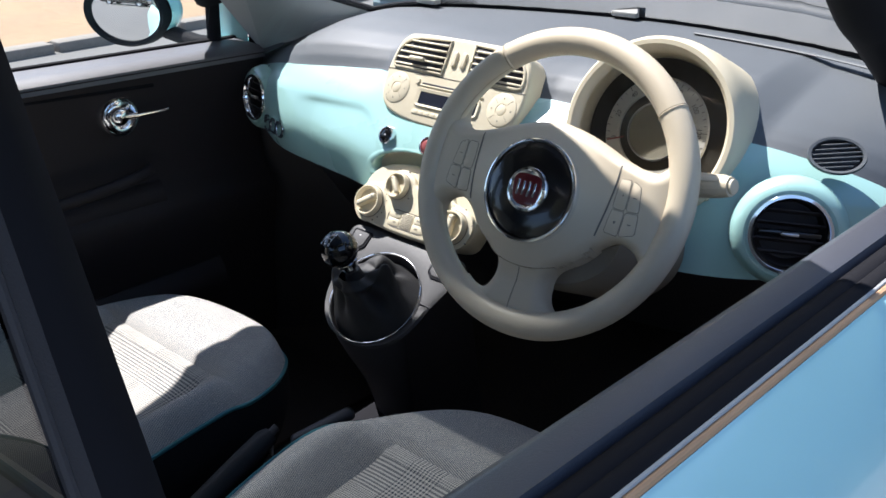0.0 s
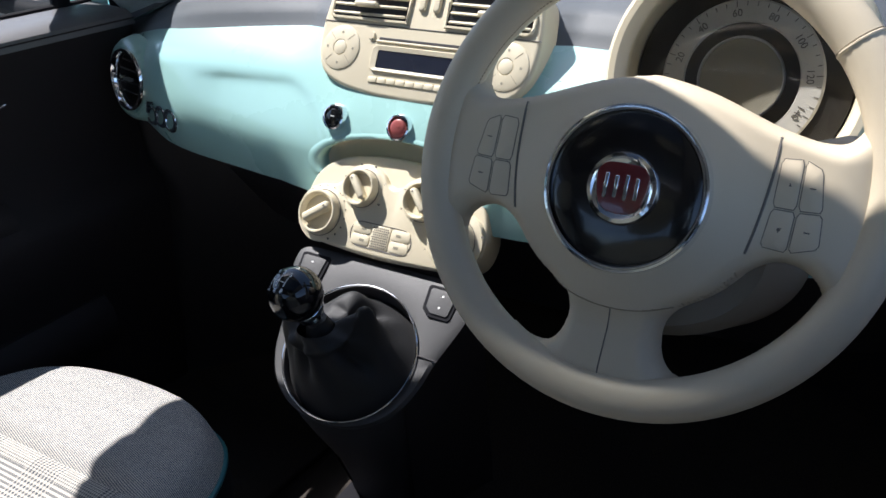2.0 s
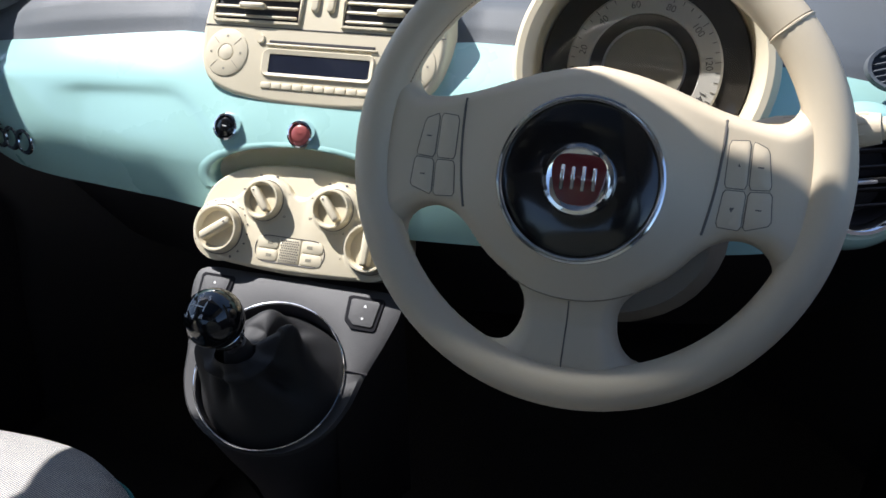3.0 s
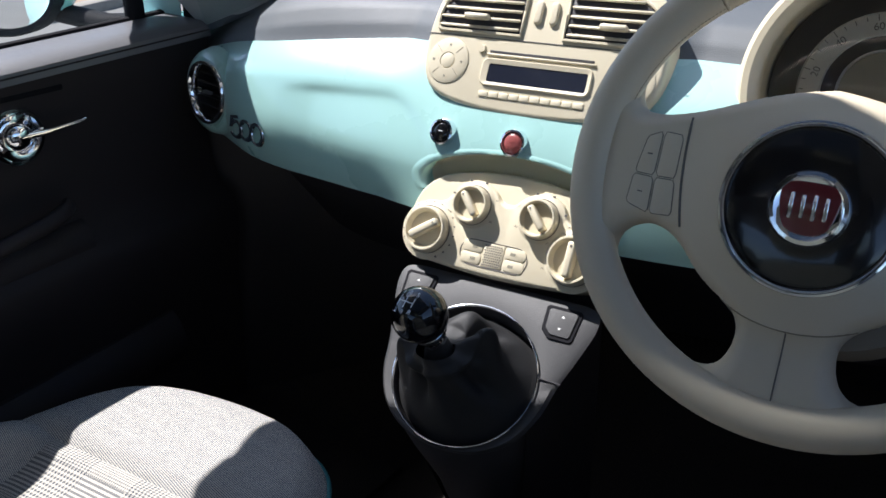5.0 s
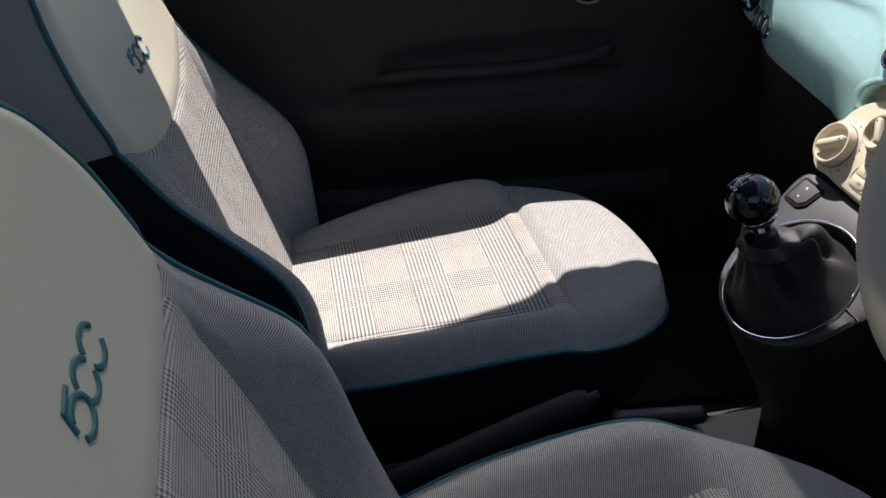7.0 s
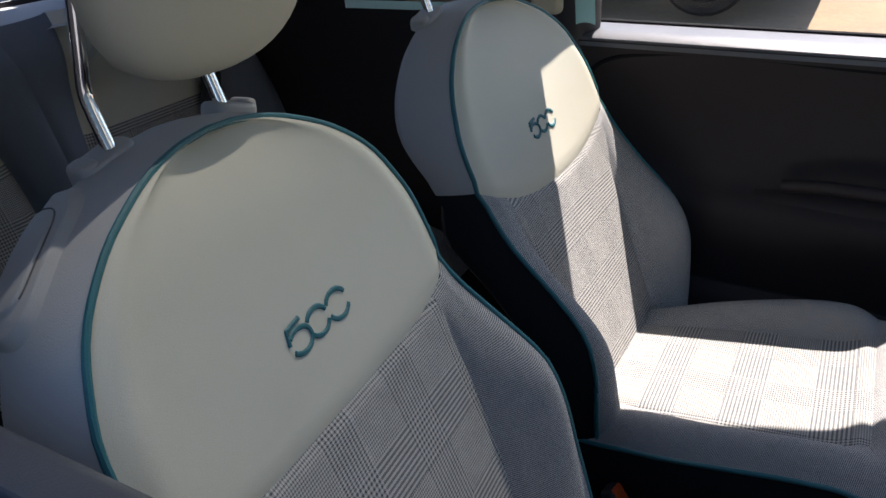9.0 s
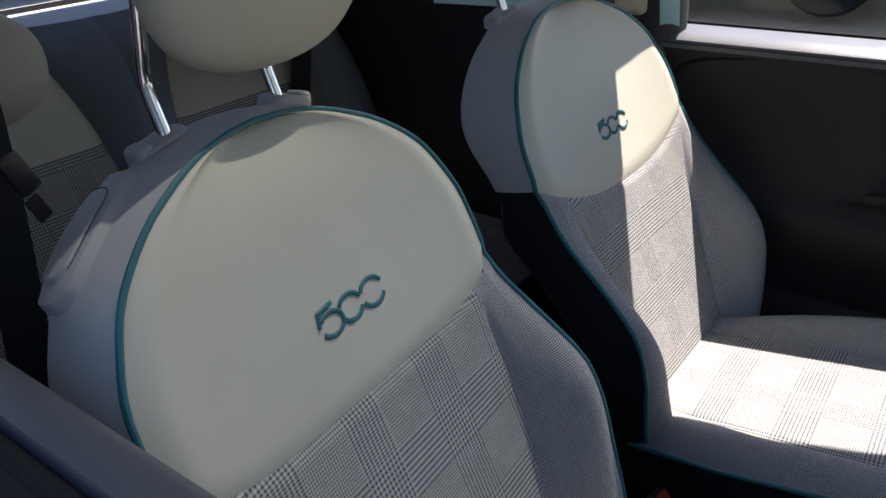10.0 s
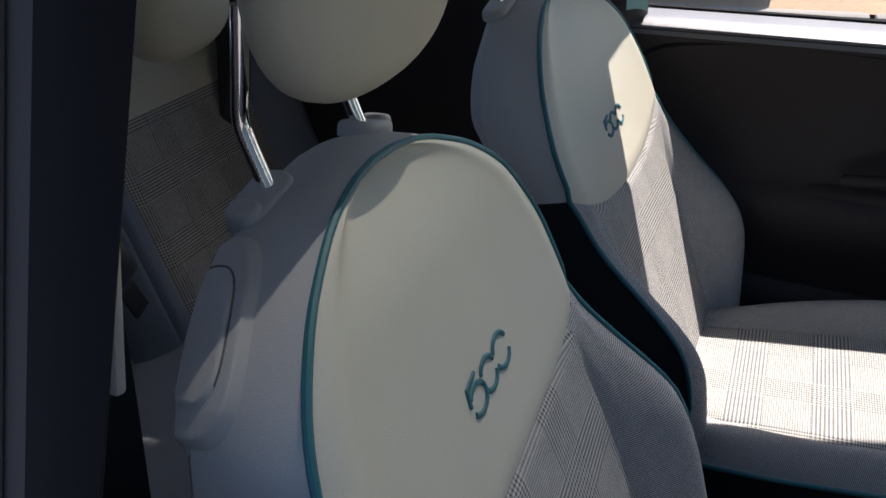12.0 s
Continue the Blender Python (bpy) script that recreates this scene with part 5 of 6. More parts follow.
# ---- centre console and gear lever ----
def build_console():
    c = thing("centre_console", (0, 0.05, 0.25), "dark grey plastic centre console tapering to the floor", "centre console")
    m = frame_of((0.007, 0.036, 0.642), 50)
    outer, inner = [], []
    shape = smooth_line([(x, y, 0) for x, y in ((0.0, 0.104), (0.06, 0.104), (0.108, 0.102), (0.118, 0.085), (0.110, 0.05), (0.099, 0.015), (0.091, -0.02), (0.073, -0.051), (0.041, -0.072), (0.0, -0.079), (-0.041, -0.072), (-0.073, -0.051), (-0.091, -0.02), (-0.099, 0.015), (-0.110, 0.05), (-0.118, 0.085), (-0.108, 0.102), (-0.06, 0.104))], 4, True)
    for p in shape:
        a = math.atan2(p.y, p.x)
        outer.append((p.x, p.y))
        inner.append((0.0785 * math.cos(a), 0.0745 * math.sin(a)))
    part("face", ring_with_hole(outer, inner, 0.0, m, 0.003), CONSOLEFACE, c, "grained grey console face")
    part("gaiter_well", lathe([(1.0, 0.0), (1.0, -0.03), (0.6, -0.05), (0.0, -0.05)], m @ Matrix.Diagonal((0.0785, 0.0745, 1, 1)), 40), BLACK, c)
    def bowl(a, k):
        s = (1.035, 1.05, 1.045, 0.99, 0.9, 0.78, 0.66, 0.58, 0.54)[k]
        base = m @ Vector((0.078 * math.cos(a) * s, 0.074 * math.sin(a) * s, 0.0))
        drop = (0.004, 0.014, 0.035, 0.07, 0.11, 0.16, 0.22, 0.30, 0.40)[k]
        mid = m.translation
        f = min(1, drop / 0.2)
        return Vector((base.x, base.y + 0.055 * f, base.z * (1 - f) + (mid.z) * f - drop + 0.0))
    part("pedestal", grid(bowl, [2 * math.pi * i / 48 for i in range(48)], range(9), None, True), SOFTBLACK, c, "rounded dark pedestal")
    for sx in (-1, 1):
        def flank(a, b):
            p = m @ Vector((sx * (0.118 - 0.035 * a), 0.098 - 0.13 * a, -0.004))
            return (p.x - sx * (0.04 + 0.02 * a) * b, p.y + 0.10 * b, p.z - 0.35 * b)
        part("flank", grid(flank, span(0, 1, 12), span(0, 1, 6)), BLACK, c)
    part("seam_line", tube([m @ Vector((x, 0.018 - 0.02 * (x - 0.078), 0.0004)) for x in span(0.079, 0.102, 4)], 0.0008, 6), BLACK, c)
    # gear lever
    g = thing("gear_lever", (0.007, 0.036, 0.62), "gear lever with a glossy black ball knob and leather gaiter", "gear lever")
    part("trim_ring", tube([m @ Vector((0.0795 * math.cos(a), 0.0755 * math.sin(a), 0.0012)) for a in [2 * math.pi * i / 64 for i in range(64)]], 0.0010, 8, closed=True), CHROME, g, "thin chrome oval trim")
    top = Vector((-0.004, 0.002, 0.700))
    def gaiter(a, k):
        t = k / 40
        base = m @ Vector((0.077 * math.cos(a), 0.073 * math.sin(a), -0.010 - 0.018 * max(0, math.sin(a)) ** 2))
        neck = top + Vector((0.019 * math.cos(a), 0.019 * math.sin(a), -0.012))
        q = base.lerp(neck, t)
        flat = base.lerp(neck, t ** 0.62)
        q = Vector((q.x + (flat.x - q.x) * 0.35, q.y + (flat.y - q.y) * 0.35, q.z + 0.010 * math.sin(math.pi * t)))
        body = math.sin(math.pi * t) ** 1.3
        out = (base - m.translation).normalized()
        def fold(a0, t0, wa, wt):
            da = math.remainder(a - a0, 2 * math.pi)
            return math.exp(-(da / wa) ** 2 - ((t - t0) / wt) ** 2)
        push = 0.032 * fold(0.35 + 0.8 * (t - 0.5), 0.66, 0.27, 0.24) + 0.018 * fold(1.5, 0.6, 0.35, 0.22) + 0.018 * fold(-2.6 - 0.7 * t, 0.55, 0.28, 0.30)
        push -= 0.016 * fold(-0.35, 0.55, 0.22, 0.22) + 0.014 * fold(-1.9, 0.62, 0.20, 0.25) + 0.014 * fold(0.95, 0.62, 0.14, 0.25)
        cuff = 0.007 * math.exp(-((t - 0.80 - 0.05 * math.sin(a + 0.6)) / 0.055) ** 2) * (0.7 + 0.3 * math.sin(2 * a + 1.0))
        crease = 0.0025 * math.sin(9 * a + 5 * t) * body * (0.4 + 0.6 * t)
        away = Vector((math.cos(a), math.sin(a), 0))
        return q + (out * 0.5 + Vector((0, -0.30, 0.75))) * (push + crease) + away * cuff
    part("gaiter", grid(gaiter, [2 * math.pi * i / 140 for i in range(140)], range(41), None, True), LEATHER, g, "creased black leather gaiter")
    part("collar", tube([top + Vector((0, 0.008, -0.022)), top + Vector((0, 0.005, -0.010)), top + Vector((0, 0.003, -0.002))], 0.014, 20, radii=[0.016, 0.013, 0.0105]), LEATHER, g)
    knob = Vector((-0.007, -0.017, 0.737))
    axis = (knob - Vector((0.004, 0.02, 0.66))).normalized()
    km = Matrix.Translation(knob) @ axis.to_track_quat("Z", "Y").to_matrix().to_4x4()
    part("shaft", tube([top + Vector((0, 0.006, -0.02)), knob - axis * 0.024], 0.008, 14), BLACK, g)
    part("chrome_collar", lathe([(0.0115, -0.036), (0.0135, -0.034), (0.0135, -0.028), (0.0175, -0.026), (0.0190, -0.0205), (0.0175, -0.0185)], km, 32), CHROME, g, "chrome collar under the knob")
    k = part("knob", lathe([(0.0275 * math.cos(radians(a)), 0.0275 * math.sin(radians(a))) for a in range(-60, 91, 6)], km, 40), GLOSS, g, "glossy black ball knob")
    # shift pattern on the side towards the driver
    sm = Matrix.Translation(knob) @ look((0, 0, 0), Vector((0.06, 0.50, -0.68)), 0).to_3x3().to_4x4()
    def on(x, y):
        return sm @ Vector((x, y, math.sqrt(0.0277 ** 2 - x * x - y * y)))
    strokes = [[on(x, 0) for x in span(-0.010, 0.006, 6)], [on(-0.010, y) for y in span(-0.006, 0.006, 4)], [on(-0.002, y) for y in span(-0.006, 0.006, 4)], [on(0.006, y) for y in span(0, 0.006, 3)], [on(0.006, y) for y in span(-0.004, 0, 3)]]
    part("shift_pattern", joined(*[tube(s, 0.00045, 5) for s in strokes]), WHITEMARK, k, "white shift pattern")
    for word, x, y in (("1", -0.010, 0.0095), ("3", -0.002, 0.0100), ("5", 0.006, 0.0095), ("2", -0.010, -0.0095), ("4", -0.002, -0.0100), ("R", 0.006, -0.0085)):
        n_ = (on(x, y) - knob).normalized()
        tm = Matrix.Translation(on(x, y) + n_ * 0.0002) @ sm.to_3x3().to_4x4()
        text_mesh(word, 0.0062, tm, "digit", WHITEMARK, k)
    # window switches
    for x, sx in ((-0.083, -1), (0.089, 1)):
        w = thing("window_switch", (x, 0.105, 0.69), "dark grey electric window switch with white arrows", "switch", "window switches")
        wm = m @ Matrix.Translation((x - 0.007, 0.078, 0.0))
        shape = ((-0.019, 0.017), (0.021, 0.017), (0.019, -0.010), (0.010, -0.018), (-0.016, -0.018))
        def trapeze(k):
            pts = [Vector((p * -sx * k, q * k, 0)) for p, q in shape]
            return [pts[i - 1].lerp(pts[i], t) if t < 0.5 else pts[i - 1].lerp(pts[i], t) for i in range(5) for t in (0.08, 0.3, 0.5, 0.7, 0.92)]
        part("surround", pad(trapeze(1.0), 0.0012, wm, 0.0006, back=0.006), RUBBER, w, "black switch surround")
        rk = part("rocker", pad(trapeze(0.80), 0.0026, wm, 0.0012, back=0.0), CONSOLEFACE, w)
        for d in (1, -1):
            part("arrow", pad([(-0.0018, -0.001 * d), (0.0018, -0.001 * d), (0, 0.0016 * d)], 0.0003, wm @ Matrix.Translation((0, 0.0065 * d, 0.0026)), 0.0001, 1), WHITEMARK, rk)


build_console()
BADGE = frame_of((-0.418, 0.2085, 0.787), 8, -15)
b = letters(lambda q: BADGE @ q, 0.082, CHROME, "chrome_badge", bpy.data.objects["dashboard"], 0.0032, True)
b["label"] = "chrome looped badge on the fascia"
letters(lambda q: BADGE @ (q + Vector((0, 0, 0.0016))), 0.082, TEALDARK, "inlay", b, 0.0015, True)

# ---- handbrake, floor bits ----
def build_floor_things():
    h = thing("handbrake", (0.0, -0.45, 0.34), "black handbrake lever between the front seats", "handbrake")
    a, b = Vector((0.0, -0.55, 0.365)), Vector((0.016, -0.185, 0.520))
    part("lever", tube([a, a.lerp(b, 0.35)], 0.011, 12), BLACK, h)
    part("grip", tube([a.lerp(b, k) for k in (0.3, 0.36, 0.6, 0.85, 0.97, 1.0)], 0.016, 14, radii=[0.013, 0.0165, 0.0175, 0.017, 0.0155, 0.010]), LEATHER, h)
    part("button", tube([b, b + (b - a).normalized() * 0.012], 0.006, 10), BLACK, h)
    part("gaiter", tube([(0.0, -0.60, 0.36), (0.0, -0.52, 0.385), (0.003, -0.44, 0.42)], 0.05, 14, radii=[0.05, 0.04, 0.02]), LEATHER, h)
    s = thing("tunnel_edge_strip", (-0.03, 0.04, 0.39), "thin pale strip along the edge of the tunnel tray", "trim strip")
    part("strip", tube([(-0.026, -0.06, 0.404), (-0.029, -0.02, 0.402), (-0.037, 0.095, 0.396)], 0.0032, 8), STEEL, s)
    w = thing("plastic_wedge", (-0.125, -0.085, 0.37), "small blue grey plastic wedge beside the handbrake", "plastic piece")
    part("wedge", pad([(0.0, 0.03), (0.012, -0.02), (-0.035, -0.02)], 0.004, pose(-0.114, -0.09, 0.387, 80, 0, -20), 0.001), PILLAR, w)
    c = thing("tunnel_console", (0.0, -0.15, 0.36), "black plastic tunnel tray with cup holders", "console tray")
    part("tray", rbox((0.15, 0.58, 0.10), Matrix.Translation((0.03, -0.19, 0.362)), 0.012, 3), RUBBER, c)
    for y in (-0.045, -0.125):
        part("cup_holder", lathe([(0.0, -0.010), (0.030, -0.008), (0.033, 0.0015), (0.036, 0.003), (0.039, 0.0)], Matrix.Translation((0.045, y, 0.4125)), 32), BLACK, c, "black round cup holder")
    part("tray_edge", tube([(-0.040, y, 0.406) for y in span(-0.44, 0.0, 6)], 0.004, 8), BLACK, c)
    k = thing("seat_lever", (0.045, -0.10, 0.5), "black seat adjuster handle", "lever")
    part("handle", rbox((0.022, 0.10, 0.018), pose(0.04, -0.11, 0.50, 12, 0, -20), 0.008, 3), BLACK, k)
    # buckles
    for x, y, z, rz in ((-0.12, -0.435, 0.36, -10), (0.055, -0.43, 0.425, 10)):
        q = thing("belt_buckle", (x, y, z), "black belt buckle with an orange release", "belt buckle", "belt buckles")
        mm = pose(x, y, z, 35, 0, rz)
        part("body", rbox((0.032, 0.024, 0.085), mm, 0.007, 3), BLACK, q)
        part("release", rbox((0.022, 0.007, 0.034), mm @ Matrix.Translation((0, 0.0105, 0.024)), 0.003, 2), ORANGE, q, "orange release button")
    m = thing("floor_mat", (-0.27, 0.1, 0.2), "black carpet mat in the passenger footwell", "floor mat")
    part("mat", rbox((0.34, 0.50, 0.012), pose(-0.455, 0.06, 0.21, 0, 0, -5), 0.004, 2), CARPET, m)


build_floor_things()

# ---- passenger door furniture ----
def build_door_bits():
    d = bpy.data.objects["door_1"]
    hm = Matrix.Translation((-0.657, 0.028, 0.803)) @ Matrix.Rotation(radians(-6.7), 4, "Z") @ Matrix.Rotation(radians(90), 4, "Y") @ Matrix.Scale(1.18, 4)
    h = part("handle_bowl", lathe([(0.0, 0.002), (0.017, 0.003), (0.024, 0.006), (0.0275, 0.011), (0.031, 0.011), (0.034, 0.006), (0.035, -0.004)], hm, 40), CHROME, d, "round chrome door release bowl")
    part("boss", lathe([(0.0, 0.020), (0.010, 0.019), (0.015, 0.014), (0.017, 0.004)], hm, 28), CHROME, h)
    c = hm.translation + Vector((0.016, 0, 0))
    part("lever", tube([c, c + Vector((0.004, 0.03, -0.002)), c + Vector((0.006, 0.085, -0.003)), c + Vector((0.005, 0.097, -0.002))], 0.006, 10, flat=0.8, radii=[0.008, 0.0058, 0.0048, 0.003]), CHROME, h, "chrome pull lever")
    line = smooth_line([(door_line(-0.30) - 0.012, -0.32, 0.655), (door_line(-0.25) + 0.006, -0.25, 0.668), (door_line(-0.1) + 0.012, -0.10, 0.672), (door_line(0.03) + 0.006, 0.03, 0.685), (door_line(0.08) - 0.012, 0.07, 0.692)], 8)
    part("armrest_pull", tube(line, 0.010, 12, flat=1.2), DOORTRIM, d, "black moulded door pull")
    part("armrest", tube(smooth_line([(door_line(y) - 0.048, y, 0.60 + 0.02 * math.sin((y + 0.4) * 3)) for y in span(-0.7, 0.1, 8)], 4), 0.035, 12, flat=1.1), DOORTRIM, d)
    part("door_pocket", tube(smooth_line([(door_line(y) - 0.025, y, 0.40 + 0.05 * (y + 0.3) ** 2) for y in span(-0.68, 0.2, 8)], 4), 0.03, 10, flat=1.6), DOORTRIM, d)
    line = smooth_line([(door_line(-0.70) - 0.020, -0.70, 0.70), (door_line(-0.69) - 0.016, -0.69, 0.80), (door_line(-0.62) - 0.013, -0.62, 0.855), (door_line(-0.4) - 0.012, -0.4, 0.866), (door_line(0.1) - 0.014, 0.1, 0.852)], 8)
    part("panel_crease", tube(line, 0.0045, 6), RUBBER, d, "dark crease in the door trim")
    # door mirror
    m = thing("door_mirror", (-0.86, 0.28, 0.88), "mint painted passenger door mirror in a black rim", "door mirror")
    c = Vector((-0.962, 0.252, 0.931))
    mm = Matrix.Translation(c) @ Vector((0.45, -0.893, 0.02)).to_track_quat("Z", "Y").to_matrix().to_4x4()
    part("mirror_glass", lathe([(0.0, 0.001), (0.9, 0.001), (0.98, 0.0)], mm @ Matrix.Diagonal((0.088, 0.064, 1, 1)), 48), MIRROR, m, "oval mirror glass")
    part("rim", lathe([(0.97, 0.0), (1.0, 0.006), (1.10, 0.010), (1.15, 0.004), (1.17, -0.02)], mm @ Matrix.Diagonal((0.088, 0.064, 1, 1)), 48), RUBBER, m, "black mirror rim")
    part("shell", lathe([(1.05, -0.012), (1.12, -0.03), (1.05, -0.06), (0.8, -0.085), (0.45, -0.098), (0.0, -0.10)], mm @ Matrix.Translation((0.016, 0.004, 0)) @ Matrix.Diagonal((0.088, 0.062, 1, 1)), 40), MINT_LIFTED, m, "mint painted shell")
    part("foot", tube([c + Vector((0.05, 0.07, -0.045)), (-0.80, 0.32, 0.878), (-0.73, 0.345, 0.880)], 0.022, 12, flat=0.7), RUBBER, m)
    # quarter corner and the sliver of wing behind it
    q = part("door_corner", tube([(-0.704, 0.297, 0.895), (-0.702, 0.300, 0.98), (-0.70, 0.302, 1.09)], 0.015, 10), RUBBER)
    tagged(q, "black front corner of the door glass frame", "window frame", kind="structure")
    q = part("door_frame", grid(lambda u, k: Vector((-0.745, 0.334, 0.872)).lerp(Vector((-0.668, 0.354, 0.868)), u) + Vector((0.008, 0.012, 0.24)) * k - Vector((0, 0.006, 0)) * math.sin(math.pi * u), span(0, 1, 8), span(0, 1, 6)), MINT_LIFTED)
    tagged(q, "mint painted door frame beside the windscreen pillar", "door frame", kind="structure")
    # Two unseen tubes, added only to shade the left end of the fascia.
    q = part("sun_blocker_outer", tube(smooth_line([(-0.712, 0.312, 0.985), (-0.705, 0.255, 1.07), (-0.690, 0.175, 1.15)], 6), 0.045, 12, flat=0.8), RUBBER)
    tagged(q, "unseen black tube added to keep sun off the fascia end", "door frame", kind="structure")
    q = part("sun_blocker_inner", tube(smooth_line([(-0.640, 0.335, 0.985), (-0.655, 0.25, 1.07), (-0.68, 0.17, 1.15)], 6), 0.024, 10), RUBBER)
    tagged(q, "unseen black tube added to close a sun gap by the windscreen pillar", "seal", kind="structure")
    q = part("door_seal", tube([(-0.652, 0.362, 0.86), (-0.650, 0.364, 0.95), (-0.645, 0.368, 1.10)], 0.014, 10), RUBBER)
    tagged(q, "black rubber door seal", "seal", kind="structure")
    q = part("door_frame_rear", grid(lambda u, k: (-0.702 + 0.048 * k, -0.700 + 0.036 * u, 0.912 + 0.32 * k + 0.004 * math.sin(math.pi * u)), span(0, 1, 6), span(0, 1, 6)), MINT_LIFTED)
    tagged(q, "mint painted rear frame of the passenger door", "door frame", kind="structure")
    q = thing("belt_anchor_cover", (-0.68, -0.74, 0.98), "cream plastic belt anchor cover on the pillar", "belt anchor")
    part("cover", rbox((0.03, 0.055, 0.12), Matrix.Translation((-0.668, -0.742, 0.995)), 0.010, 3), CREAM, q)
    g = part("window_glass", grid(lambda u, k: (door_line(u) - 0.104 + 0.06 * k, u, 0.89 + 0.43 * k), span(-0.74, 0.30, 8), span(0, 1, 6)), CLEAR)
    tagged(g, "clear passenger door glass, wound up", "window", kind="structure")
    g.visible_shadow = False
    f = part("scuttle", grid(lambda u, k: (u, cowl(u) + (-0.02, 0.07, 0.45, 0.95)[k], min(cowl_top(u) - 0.012, (0.972, 0.940, 0.86, 0.70)[k])), span(-0.70, 0.74, 24), range(4)), MINT_LIFTED)
    tagged(f, "mint painted bonnet ahead of the windscreen", "bonnet", kind="structure")
    for x in (-0.30, 0.065):
        w = thing("screen_clip", (x, cowl(x) - 0.01, 0.985), "small grey clip at the foot of the windscreen", "clip", "windscreen clips")
        part("clip", rbox((0.05, 0.02, 0.010), Matrix.Translation((x, cowl(x) - 0.005, 0.992)), 0.003, 2), PILLAR, w)
    part("screen_seal", tube(smooth_line([(-0.600, 0.262, 1.105), (-0.560, 0.345, 1.040), (-0.490, 0.410, 0.998)], 5) + [(x, cowl(x) + 0.004, cowl_top(x) + 0.003) for x in span(-0.40, 0.66, 36)], 0.007, 8), RUBBER, bpy.data.objects["dashboard"], "black seal at the foot of the windscreen")
    t = thing("tweeter", (-0.62, 0.40, 1.0), "round grey tweeter grille in the pillar trim", "speaker")
    tm = Matrix.Translation((-0.575, 0.355, 1.005)) @ Vector((0.75, -0.6, 0.1)).to_track_quat("Z", "Y").to_matrix().to_4x4()
    part("grille", lathe([(0.0, 0.003), (0.018, 0.002), (0.021, 0.0), (0.022, -0.008)], tm, 32), CONSOLE, t)
    inner = smooth_line([(-0.395, 0.462, 0.968), (-0.485, 0.408, 0.996), (-0.555, 0.342, 1.040), (-0.597, 0.262, 1.105), (-0.640, 0.160, 1.220), (-0.675, 0.08, 1.31)], 5)
    outer = [Vector((-0.632, 0.366, 0.87)).lerp(Vector((-0.70, 0.06, 1.30)), i / (len(inner) - 1)) for i in range(len(inner))]
    p = part("pillar_trim", grid(lambda u, k: outer[k].lerp(inner[k], u) + Vector((0.010, -0.014, 0.0)) * math.sin(math.pi * u), span(0, 1, 10), range(len(inner))), PILLAR)
    tagged(p, "pale grey trim of the windscreen pillar", "trim", kind="structure")


build_door_bits()

# ---- belts and pillar trim on the driver's side ----
def build_belts():
    b = thing("seat_belt", (0.53, -0.76, 0.5), "black seat belt hanging beside the driver's seat", "seat belt")
    part("webbing", tube(smooth_line([(0.490, -0.775, 1.27), (0.484, -0.77, 1.08), (0.488, -0.77, 0.95), (0.50, -0.775, 0.75), (0.51, -0.78, 0.45)], 8), 0.017, 8, flat=0.06, up=(0.7, 1, 0)), BELT, b)
    part("tongue", rbox((0.020, 0.010, 0.036), pose(0.470, -0.762, 1.005, 0, 25, 0), 0.004, 2), BLACK, b)
    part("tongue_plate", rbox((0.013, 0.003, 0.022), pose(0.462, -0.760, 0.975, 0, 25, 0), 0.001, 1), BLACK, b)
    b = thing("seat_belt", (-0.45, -1.38, 0.5), "black rear seat belt hanging before the rear seat", "seat belt")
    part("webbing", tube(smooth_line([(-0.56, -1.41, 1.08), (-0.52, -1.385, 0.92), (-0.47, -1.372, 0.72), (-0.42, -1.35, 0.48)], 8), 0.024, 8, flat=0.06, up=(0.25, 1, 0)), BELT, b)
    g = thing("belt_guide", (0.53, -0.71, 0.98), "pale grey edge strip of the door pillar", "trim strip")
    part("strip", rbox((0.007, 0.006, 0.105), pose(0.531, -0.702, 1.030, 0, -13, 0), 0.002, 2), PILLAR, g)


build_belts()

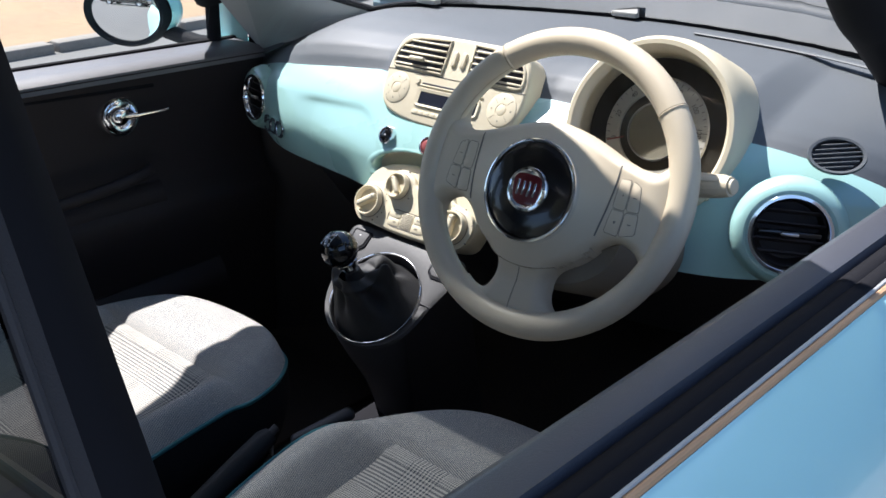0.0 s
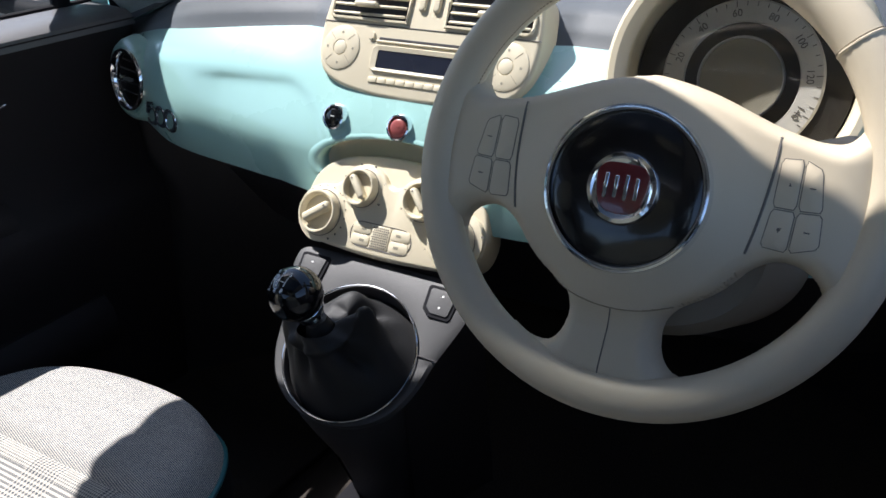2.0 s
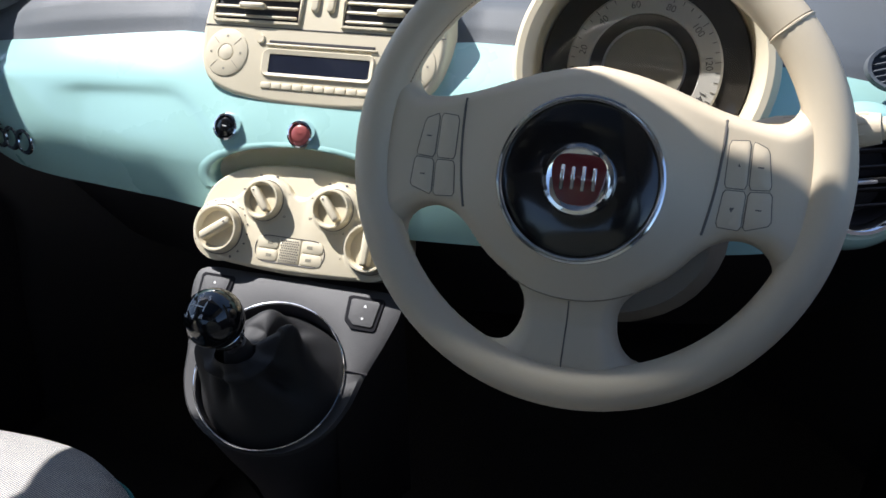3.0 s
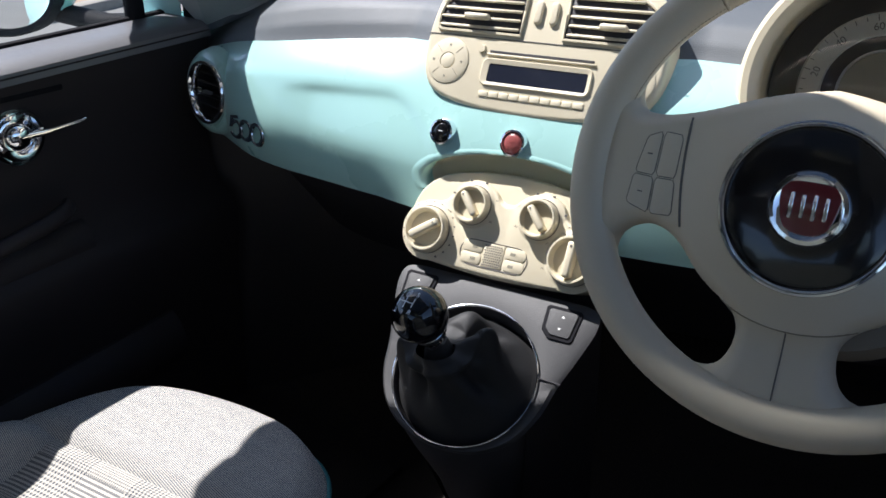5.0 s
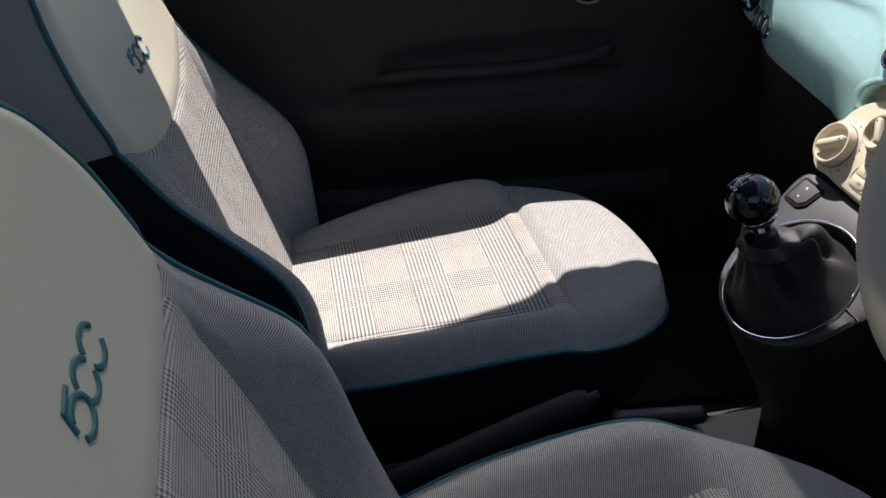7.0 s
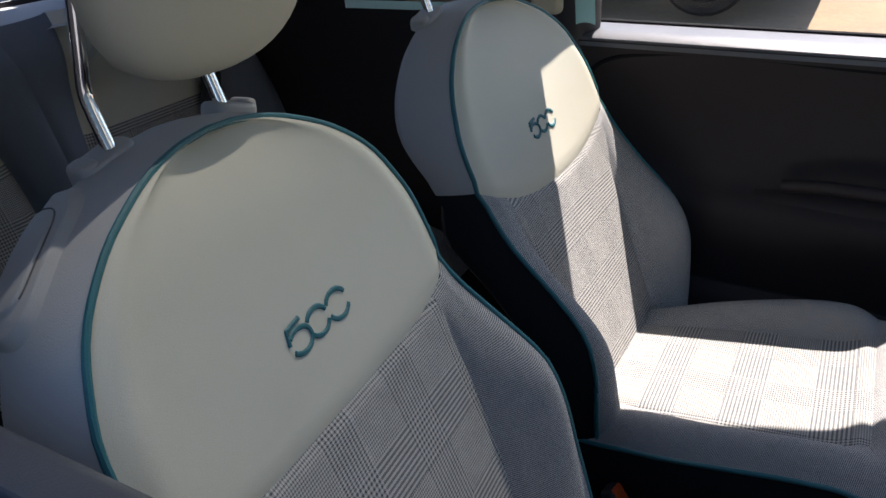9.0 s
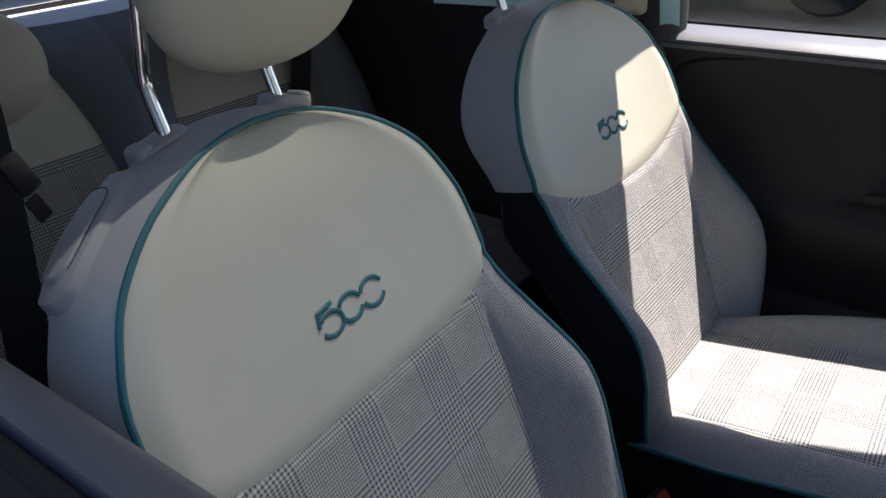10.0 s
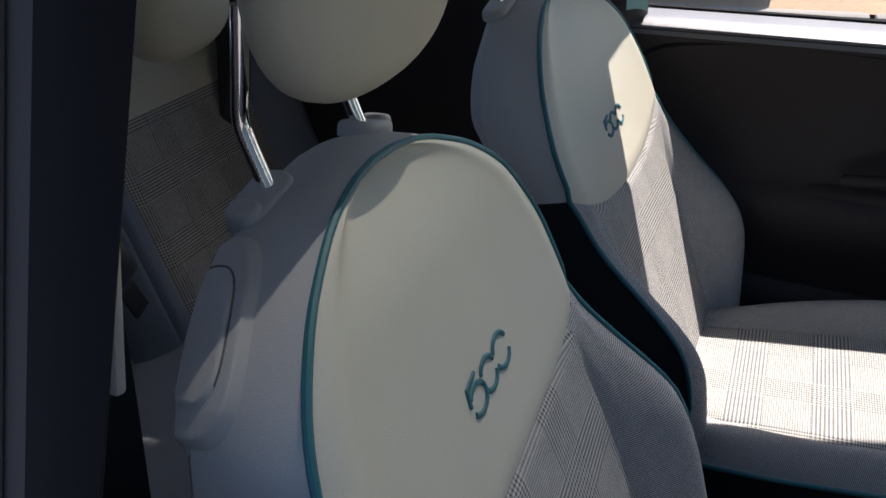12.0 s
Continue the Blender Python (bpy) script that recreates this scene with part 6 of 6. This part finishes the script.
# ---- rear bench ----
def build_rear():
    r = thing("rear_seat", (-0.1, -1.3, 0.3), "split rear seat in ivory leather and grey check cloth", "rear seat")
    def squeeze(x, z):
        # the centre panels narrow towards the top in a curve
        k = max(0, (z - 0.70) / 0.285) ** 2
        for c in (-0.368, 0.150):
            if abs(x - c) <= 0.1921:
                return c + (x - c) * (1 - 0.45 * k)
        for c, lo, hi in ((-0.108, -0.177, -0.04), (-0.63, -0.70, -0.56), (0.41, 0.34, 0.48)):
            if lo <= x <= hi:
                a = -0.368 - 0.1915 * (1 - 0.45 * k) if hi < -0.5 else (-0.368 + 0.191 * (1 - 0.45 * k) if lo < 0 else 0.15 + 0.19 * (1 - 0.45 * k))
                b = a - 0.14 if hi < -0.5 else (0.15 - 0.19 * (1 - 0.45 * k) if lo < 0 else a + 0.14)
                t = (x - lo) / (hi - lo)
                return b + (a - b) * t if hi < -0.5 else a + (b - a) * t
        return x
    def back(x, z):
        q = squeeze(x, z)
        y = -1.40 - 0.36 * (z - 0.80) - 0.05 * max(0, (z - 0.90) / 0.09) ** 2
        for c, w in ((-0.63, 0.07), (-0.108, 0.068), (0.41, 0.07)):
            y += 0.04 * max(0, 1 - ((x - c) / w) ** 2)
        for e in (-0.56, -0.177, -0.108, -0.04, 0.34):
            y -= 0.008 * math.exp(-((x - e) / 0.006) ** 2)
        return Vector((q, y, z))
    ruv = lambda x, z: (x, z * 1.06)
    for a, b in ((-0.56, -0.177), (-0.04, 0.34)):
        part("back_top", grid(back, span(a, b, 16), span(0.795, 0.985, 14), ruv), IVORY, r, "ivory leather top panel")
        part("back_centre", grid(back, span(a, b, 16), span(0.40, 0.795, 16), ruv), CHECK, r, "glen check cloth panel")
        c = (a + b) / 2 + 0.01
        H = Vector((c + 0.04, -1.35, 0.965))
        f = lambda t: math.copysign(abs(t) ** 0.85, t)
        def hr(u, v):
            return H + Vector((0.112 * f(math.cos(v)) * f(math.cos(u)), 0.055 * f(math.cos(v)) * f(math.sin(u)) + 0.02 * (1 - math.sin(v) ** 2), 0.085 * f(math.sin(v))))
        part("headrest", grid(hr, [2 * math.pi * i / 36 for i in range(36)], span(-math.pi / 2, math.pi / 2, 18), None, True), IVORY, r, "ivory leather headrest")
        for sx in (-1, 1):
            part("headrest_post", tube([(c + 0.04 + sx * 0.05, -1.45, 0.90), (c + 0.04 + sx * 0.05, -1.36, 0.98)], 0.006, 8), CHROME, r)
    for a, b in ((-0.70, -0.56), (-0.177, -0.108), (-0.108, -0.04), (0.34, 0.48)):
        part("back_bolster", grid(back, span(a, b, 12), span(0.40, 0.985, 24), ruv), RIB_SHADED, r, "ribbed cloth bolster, coloured blue grey for the shade")
    part("cushion", grid(lambda x, y: (x, y, 0.47 + 0.03 * math.sin((y + 1.36) * 6) - 0.06 * max(0, (y + 1.0) / 0.1) ** 2), span(-0.66, 0.5, 20), span(-1.36, -0.9, 14)), RIB, r)
    s = part("parcel_shelf", grid(lambda x, y: (x, y, 0.965), span(-0.72, 0.62, 6), span(-1.78, -1.47, 6)), PILLAR)
    tagged(s, "grey parcel shelf behind the rear seat", "shelf", kind="structure")


build_rear()

# ---- parked cars in the yard ----
def parked_car(name, at, turn, paint, label):
    c = thing(name, at, label, "car", "parked cars")
    m = Matrix.Translation(at) @ Matrix.Rotation(radians(turn), 4, "Z")
    prof = [(-2.05, 0.35), (-2.08, 0.62), (-1.95, 0.88), (-1.6, 0.98), (-1.15, 1.38), (-0.7, 1.46), (0.2, 1.44), (0.95, 1.0), (1.75, 0.88), (2.0, 0.66), (2.02, 0.35)]
    side = smooth_line([(x, 0, z) for x, z in prof], 5)
    def body(i, k):
        p = side[i]
        w = 0.86 - 0.20 * max(0, (p.z - 0.9) / 0.55)
        e = (-1, -0.96, -0.7, 0, 0.7, 0.96, 1)[k]
        return m @ Vector((p.x, w * e, p.z - (0.03 if abs(e) > 0.9 else 0)))
    part("body", grid(body, list(range(len(side))), range(7)), paint, c)
    for sy in (-1, 1):
        bm = bmesh.new()
        vs = [bm.verts.new(m @ Vector((p.x, sy * (0.86 - 0.20 * max(0, (p.z - 0.9) / 0.55)), p.z - 0.03))) for p in side] + [bm.verts.new(m @ Vector((x, sy * 0.84, z))) for x, z in ((2.0, 0.24), (-2.0, 0.24))]
        bm.faces.new(vs)
        part("flank", bm, paint, c, smooth=False)
        for xa, xb in ((-1.15, -0.25), (-0.2, 0.62)):
            o = smooth_line([(xa, 1.02, 0), (xb, 1.02, 0), (xb - (0.28 if xb > 0 else 0), 1.36, 0), (xa + (0.2 if xa < -1 else 0), 1.36, 0)], 3, True)
            bm = bmesh.new()
            bm.faces.new([bm.verts.new(m @ Vector((p.x, sy * (0.875 - 0.20 * max(0, (p.y - 0.9) / 0.55)), p.y))) for p in o])
            part("side_window", bm, GLOSS, c, smooth=False)
        for x in (-1.25, 1.30):
            wm = m @ Matrix.Translation((x, sy * 0.80, 0.31)) @ Matrix.Rotation(radians(-90 * sy), 4, "X")
            t = part("tyre", lathe([(0.19, 0.05), (0.22, 0.085), (0.29, 0.09), (0.315, 0.05), (0.315, -0.08), (0.2, -0.09)], wm, 32), RUBBER, c)
            part("rim", lathe([(0.0, 0.06), (0.05, 0.065), (0.08, 0.05), (0.17, 0.06), (0.195, 0.075), (0.2, 0.04)], wm, 32), STEEL, t)
    bm = bmesh.new()
    bm.faces.new([bm.verts.new(m @ Vector(p)) for p in ((0.28, -0.62, 1.42), (0.28, 0.62, 1.42), (0.93, 0.72, 1.03), (0.93, -0.72, 1.03))])
    part("windscreen", bm, GLOSS, c, smooth=False)


DARKPAINT = material("dark_grey_paint", (0.02, 0.018, 0.02), 0.25, coat=0.6, blotch=0.02)
WHITEPAINT = material("white_paint", (0.75, 0.75, 0.74), 0.3, coat=0.5, blotch=0.02)
parked_car("parked_car", (-6.3, -2.6, 0.10), 90, DARKPAINT, "dark grey hatchback parked across the yard")
parked_car("parked_car", (-2.2, -14.0, 0.0), 20, DARKPAINT, "dark grey hatchback parked far behind")
parked_car("parked_car", (1.2, -12.0, 0.0), 90, WHITEPAINT, "white hatchback parked far behind")
parked_car("parked_car", (-7.5, -16.0, 0.0), 60, DARKPAINT, "dark hatchback parked at the far end of the yard")
